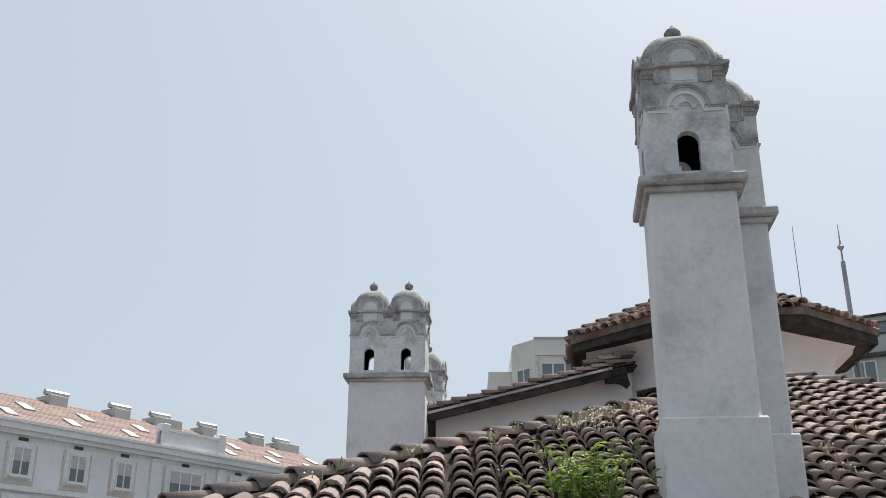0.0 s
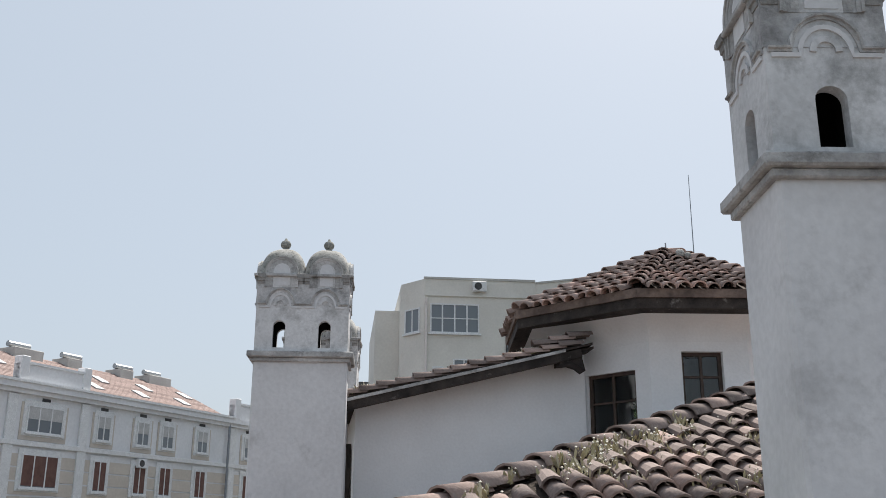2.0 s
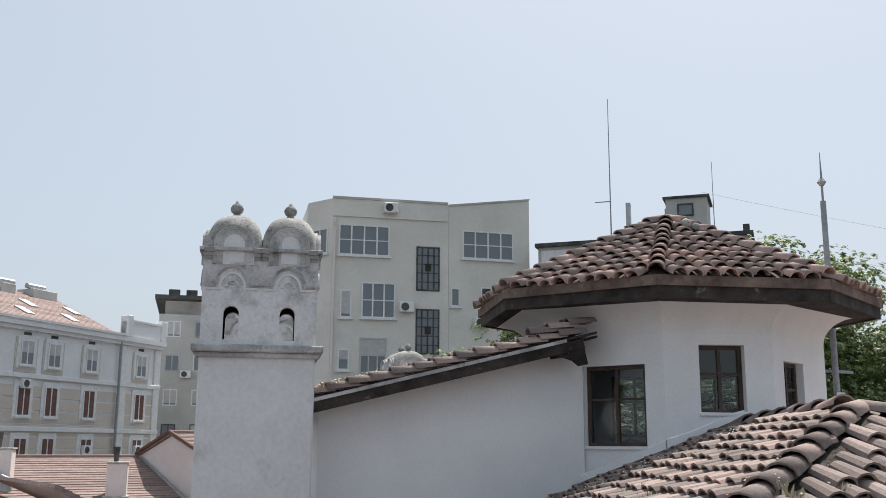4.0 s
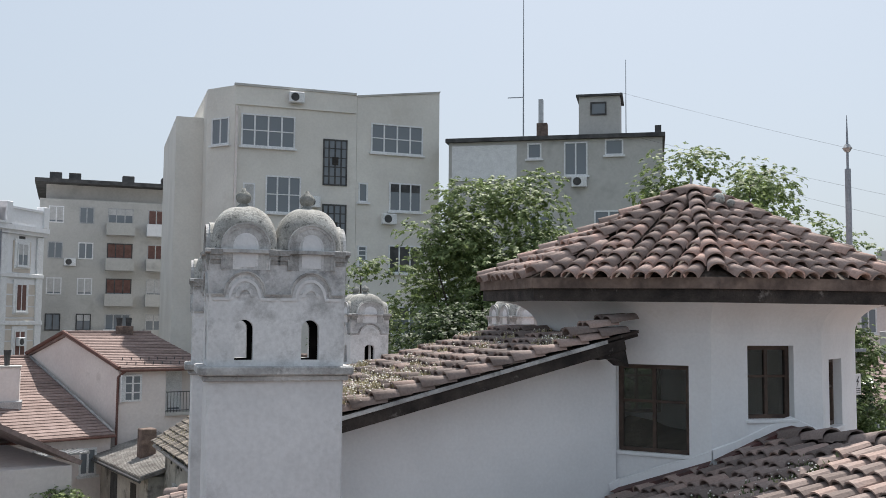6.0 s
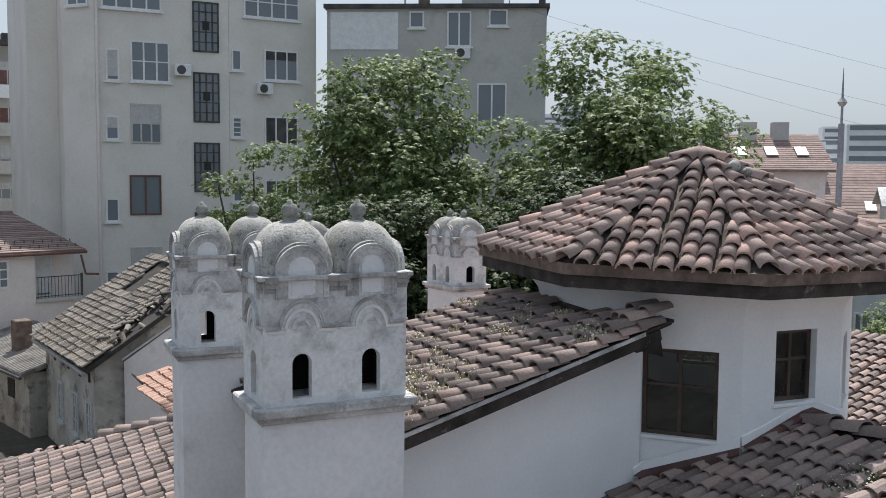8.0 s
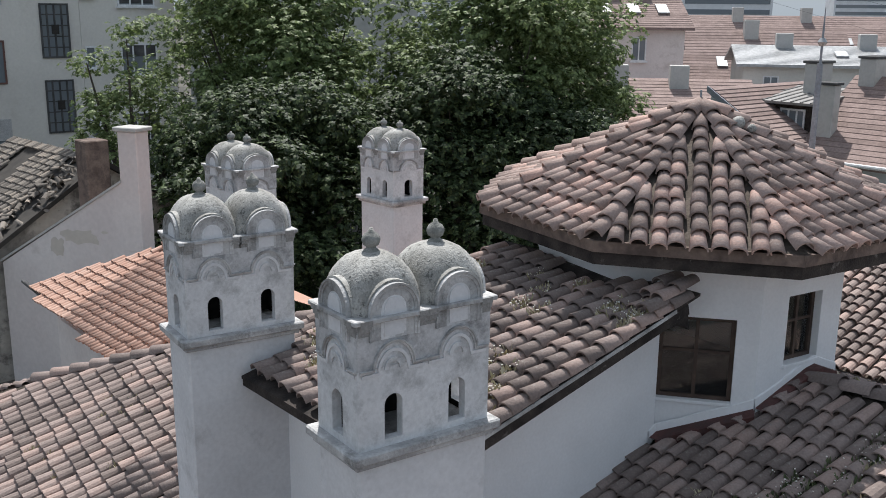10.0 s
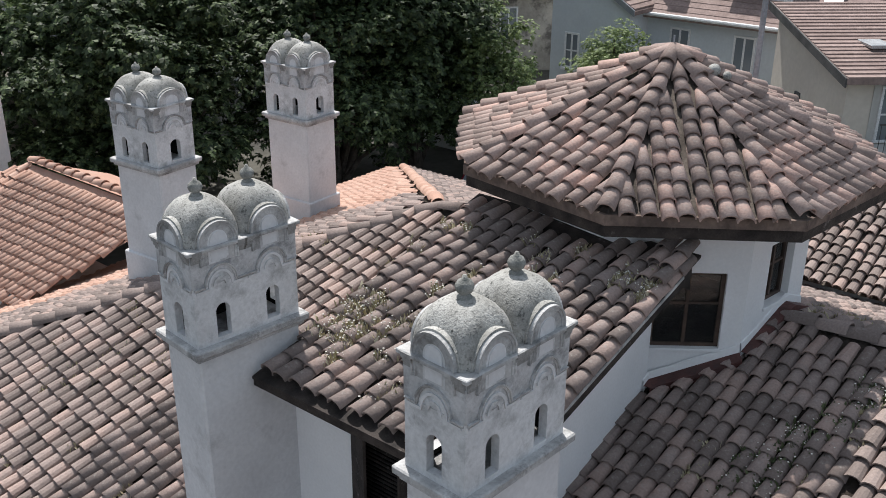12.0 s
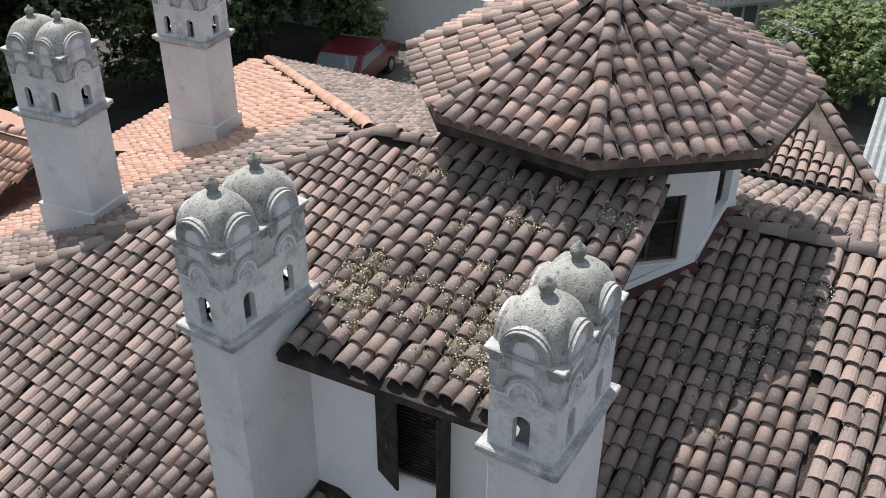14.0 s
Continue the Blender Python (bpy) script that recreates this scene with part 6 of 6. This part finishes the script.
tree(22.3, 31.4, 7.0, 2.0, LEAF, 14, leaves=12000, trunk_h=1.0, label="bright green young tree beside taller trees")
tree(26.5, 14.2, 3.6, 3.2, LEAF, 8, leaves=14000, trunk_h=0.6)
tree(30.5, 31.0, 5.0, 2.2, LEAF, 11, leaves=9000, trunk_h=1.0)
tree(22.6, 30.9, 2.8, 1.3, LEAF, 12, leaves=6000, trunk_h=0.4, label="green bush beside the parked car")
tree(-2.6, 42.4, 2.5, 1.7, LEAF, 9, leaves=7000, trunk_h=0.5, label="small green tree in a yard")

# ---- walls under the main roof and flashing ----
walls = part("wall_main", boxed((-3.6, 3.4, 0), (12.5, 27.5, 3.4)), WALL, None)
tagged(walls, "white plastered outer walls of the tiled building", "wall", kind="structure")

# ---- skirting and flashing where the white walls meet the tiles ----
BASE = [(-0.1, 14.93), (2.86, 14.93), (CORNERS[4].x + 0.26, CORNERS[4].y - 0.335), (CORNERS[5].x, CORNERS[5].y), (CORNERS[6].x, CORNERS[6].y)]
BASE[2] = (2.98, 14.93)
skirt_bm, flash_bm = bmesh.new(), bmesh.new()
for (xa, ya), (xb, yb) in zip(BASE[1:], BASE[2:]):
    run = Vector((xb - xa, yb - ya, 0))
    out = Vector((run.y, -run.x, 0)).normalized()
    n = max(2, int(run.length / 0.12))
    prev = None
    for i in range(n + 1):
        p = Vector((xa, ya, 0)) + run * (i / n)
        q = p + out * 0.016
        r = p + out * 0.15
        z, zr = roof_at(q.x, q.y)[0], roof_at(r.x, r.y)[0]
        wob = noise.noise((p.x * 4, p.y * 4, 1.0)) * 0.03
        row = [skirt_bm.verts.new((p.x, p.y, z + 0.13 + wob)), skirt_bm.verts.new((q.x, q.y, z + 0.12 + wob)), skirt_bm.verts.new((q.x + out.x * 0.012, q.y + out.y * 0.012, z - 0.03))]
        fl = [flash_bm.verts.new((q.x, q.y, z + 0.04)), flash_bm.verts.new((r.x, r.y, zr + 0.03)), flash_bm.verts.new((r.x, r.y, zr - 0.08))]
        if prev:
            for k in range(2):
                skirt_bm.faces.new((prev[0][k], prev[0][k + 1], row[k + 1], row[k]))
                flash_bm.faces.new((prev[1][k], prev[1][k + 1], fl[k + 1], fl[k]))
        prev = (row, fl)
skirt = part("wall_skirting", skirt_bm, WALL, None)
tagged(skirt, "rough white mortar skirting along the wall foot", "trim", kind="structure")
flash = part("flashing", flash_bm, FLASH, None)
tagged(flash, "red-brown sheet flashing at the wall foot", "trim", kind="structure")

# mortar lumps on the lantern roof
for x, y, z, r in ((4.53, 15.25, 9.74, 0.07), (4.6, 15.12, 9.68, 0.05)):
    bm = bmesh.new()
    bmesh.ops.create_icosphere(bm, subdivisions=3, radius=r)
    for v in bm.verts:
        v.co *= 1 + 0.12 * noise.noise(v.co * 20)
        v.co += Vector((x, y, z))
    tagged(part("mortar_lump", bm, DOME, None, smooth=True), "round grey lump of mortar on the tiles", "mortar")


# ---- weeds in the tile channels ----
def weeds(name, label, spots, mat, flowers=True, tall=0.09, per=26, seed=5):
    """Tufts of thin blades and small blossoms, rooted on the tiles at the given places (x, y, surface, spread)."""
    rg = random.Random(seed)
    vb, fb, vf, ff = [], [], [], []
    for x, y, surf, spread in spots:
        for k in range(per):
            px, py = x + rg.gauss(0, spread), y + rg.gauss(0, spread)
            z = surf(px, py) - 0.05
            h = tall * rg.uniform(0.5, 1.5)
            lean = Vector((rg.gauss(0, 0.4), rg.gauss(0, 0.4), 1)).normalized() * h
            side = Vector((rg.gauss(0, 1), rg.gauss(0, 1), 0)).normalized() * rg.uniform(0.004, 0.011)
            b = Vector((px, py, z))
            i = len(vb)
            mid = b + lean * 0.6
            vb += [b - side, b + side, mid + side * 1.6, mid - side * 1.6, b + lean]
            fb += [(i, i + 1, i + 2, i + 3), (i + 3, i + 2, i + 4)]
            if flowers and rg.random() < 0.3:
                c, s = b + lean, rg.uniform(0.005, 0.013)
                i = len(vf)
                vf += [c + Vector(q) * s for q in ((-1, 0, 0), (0, -1, 0), (1, 0, 0), (0, 1, 0), (0, 0, 0.8), (0, 0, -0.8))]
                ff += [(i + a, i + (a + 1) % 4, i + 4) for a in range(4)] + [(i + (a + 1) % 4, i + a, i + 5) for a in range(4)]
    me = bpy.data.meshes.new(name)
    me.from_pydata([tuple(v) for v in vb], [], fb)
    me.materials.append(mat)
    ob = tagged(new(name, me), label, "weeds", kind="stuff")
    if vf:
        me = bpy.data.meshes.new("blossoms")
        me.from_pydata([tuple(v) for v in vf], [], ff)
        me.materials.append(FLOWER)
        bl = tagged(new("blossoms", me), "tiny pale dry blossoms", kind="stuff")
        bl.parent = ob
    return ob


def d_surf(x, y):
    return d_at(x)


def m_surf(x, y):
    return roof_at(x, y)[0]


rw = random.Random(21)
spots = [(rw.gauss(0.25, 0.35), rw.gauss(15.35, 0.35), d_surf, 0.07) for _ in range(26)]
spots += [(rw.uniform(-0.3, 2.4), rw.uniform(14.5, 17.2), d_surf, 0.05) for _ in range(34)]
spots += [(rw.gauss(0.35, 0.2), rw.gauss(17.1, 0.12), d_surf, 0.06) for _ in range(10)]
spots += [(rw.gauss(0.05, 0.22), rw.gauss(15.2, 0.25), d_surf, 0.07) for _ in range(30)] + [(rw.gauss(0.5, 0.2), rw.gauss(16.75, 0.25), d_surf, 0.06) for _ in range(14)]
spots += [(rw.gauss(2.25, 0.12), rw.gauss(14.74, 0.08), d_surf, 0.05) for _ in range(6)]
spots = [s for s in spots if s[0] > -0.38]
def ruin_surf(x, y):
    return RUIN[0] * x + RUIN[1] * y + RUIN[2] + 0.06


moss = [(1.45 - 0.089 * t + rw.uniform(0.0, 0.9), 38.3 + 0.996 * t, ruin_surf, 0.14) for t in [rw.uniform(0.0, 6.0) for _ in range(90)]]
weeds("moss_grass", "dry yellowish moss and grass along the derelict eave", moss, WEED, False, 0.07, 30, seed=9)
weeds("roof_weeds", "dry straw-coloured weeds with pale blossoms between the tiles", spots, WEED, True, 0.08, 40)
spots = [(2.1 + 0.42 * k + rw.gauss(0, 0.12), 13.5 - 0.22 * k + rw.gauss(0, 0.12), m_surf, 0.08) for k in (0, 0.5, 1, 1.5, 2, 2.5, 3, 3.2) for _ in range(3)]
weeds("roof_weeds", "pale flowering weeds in the shaded roof valley", spots, VALLEY_WEED, True, 0.07, 34, seed=6)
spots = [(rw.gauss(1.5, 0.35), rw.gauss(9.25, 0.3), m_surf, 0.08) for _ in range(30)]
spots += [(1.0 + 0.8 * k + rw.gauss(0, 0.08), 9.1 + 0.62 * k + rw.gauss(0, 0.08), m_surf, 0.05) for k in (-2, -1.5, -1, -0.5, 0.3, 1, 1.6, 2.2)]
spots += [(rw.uniform(-1.0, 3.8), rw.uniform(7.0, 10.5), m_surf, 0.05) for _ in range(60)]
weeds("roof_weeds", "dry straw-coloured grass on the hip tiles", spots, WEED, True, 0.075, 18, seed=7)
spots = [(rw.uniform(-3, 3.5), rw.uniform(18.2, 23), m_surf, 0.06) for _ in range(70)] + [(rw.uniform(-1.0, 3.5), rw.uniform(10.5, 14), m_surf, 0.05) for _ in range(40)] + [(rw.gauss(5.4, 0.3), rw.gauss(13.7, 0.3), m_surf, 0.1) for _ in range(26)]
weeds("roof_weeds", "scattered dry tufts between old tiles", [s for s in spots if open_roof(s[0], s[1])], WEED, False, 0.07, seed=8)


def herb(x, y, z, h, seed):
    """A leafy green weed: stems with pointed leaves."""
    rg = random.Random(seed)
    t = thing("green_weed", "leafy bright green weed growing between roof tiles", "plant", (x, y, z))
    bm = bmesh.new()
    lv = bmesh.new()
    for k in range(14):
        top = Vector((x + rg.gauss(0, 0.13), y + rg.gauss(0, 0.1), z + h * rg.uniform(0.55, 1.0)))
        foot = Vector((x + rg.gauss(0, 0.04), y + rg.gauss(0, 0.04), z))
        tube(bm, foot, top, 0.006, 0.003, 5)
        for j in range(9):
            c = foot.lerp(top, 0.25 + 0.75 * j / 8)
            d = Vector((rg.gauss(0, 1), rg.gauss(0, 1), rg.uniform(-0.1, 0.7))).normalized()
            s = d.cross(Vector((0, 0, 1))).normalized()
            ln_ = rg.uniform(0.06, 0.11)
            q = [c, c + d * ln_ * 0.5 + s * ln_ * 0.22, c + d * ln_ - Vector((0, 0, 0.015)), c + d * ln_ * 0.5 - s * ln_ * 0.22]
            lv.faces.new([lv.verts.new(p) for p in q])
    part("stems", bm, WEED_GREEN, t)
    part("leaves", lv, LEAF_WEED, t)


for x, y, h, s in ((0.98, 6.75, 0.5, 1), (1.1, 6.62, 0.46, 2), (0.9, 6.6, 0.36, 3)):
    herb(x, y, roof_at(x, y)[0] - 0.05, h, s)

# overhead cables
cables = thing("overhead_cable", "thin dark overhead cables strung across the sky", "cable", (30, 45, 15))
for a, b in (((26.5, 51.4, 18.4), (44, 30, 10.5)), ((27.4, 50.8, 17.2), (44, 29, 8.9)), ((25.5, 52, 21.0), (44, 31, 12.2))):
    bm = bmesh.new()
    a, b = Vector(a), Vector(b)
    pts = [a.lerp(b, k / 12) - Vector((0, 0, 1.4 * (k / 12) * (1 - k / 12))) for k in range(13)]
    for p, q in zip(pts, pts[1:]):
        tube(bm, p, q, 0.005, 0.005, 4)
    part("cable", bm, ROOF_EDGE, cables)

# ---- tiles of the main roof, last ----
for key, centre, near, singles, pitch, run in (("WS", (2.5, 13.0), (1.5, 12.0, 6), 300, 0.175, (-1.0, 0.02)), ("WSS", (1, 10), (0, 10, 5), 300, 0.175, None), ("WN", (0, 20), (-1, 18, 6), 300, 0.189, (-0.993, 0.117)), ("S", (1.5, 8.5), (2, 7, 6), 300, 0.19, None)):
    got = field(*PLANES[key], centre, on(key), 16.0, pitch=pitch, near=near, run=run)
    lay(roof, got, TILE_MESHES, "roof_tile", singles, "roof_tiles", TILE, "old brown barrel tiles")


def north_orange(x, y):
    return on("N")(x, y) and x + 0.9 * (y - 19.2) > 7.4


def north_brown(x, y):
    return on("N")(x, y) and not north_orange(x, y)


lay(roof, field(*NORTH, (4, 22), north_orange, 16.0), ORANGE_MESHES, "orange_tile", 0, "orange_tiles", TILE_ORANGE, "faded orange barrel tiles")
lay(roof, field(*NORTH, (4, 22), north_brown, 16.0), TILE_MESHES, "roof_tile", 0, "roof_tiles", TILE, "old brown barrel tiles")
lay(roof, field(*EAST, (7, 15), on("E"), 16.0), TILE_MESHES, "roof_tile", 0, "roof_tiles", TILE, "old brown barrel tiles")
for p, q in HIPS:
    lay(roof, ridge_run(p, q), RIDGE_MESHES, "ridge_tile", 60, "ridge_tiles", TILE)
lay(roof, ridge_run(seat(4.75, 19.42), seat(13.6, 28.0)), [tile_mesh("orange_ridge_tile", TILE_ORANGE, length=0.42, r0=0.1, r1=0.125, rise=0.8)], "orange_ridge_tile", 60, "ridge_tiles", TILE_ORANGE)
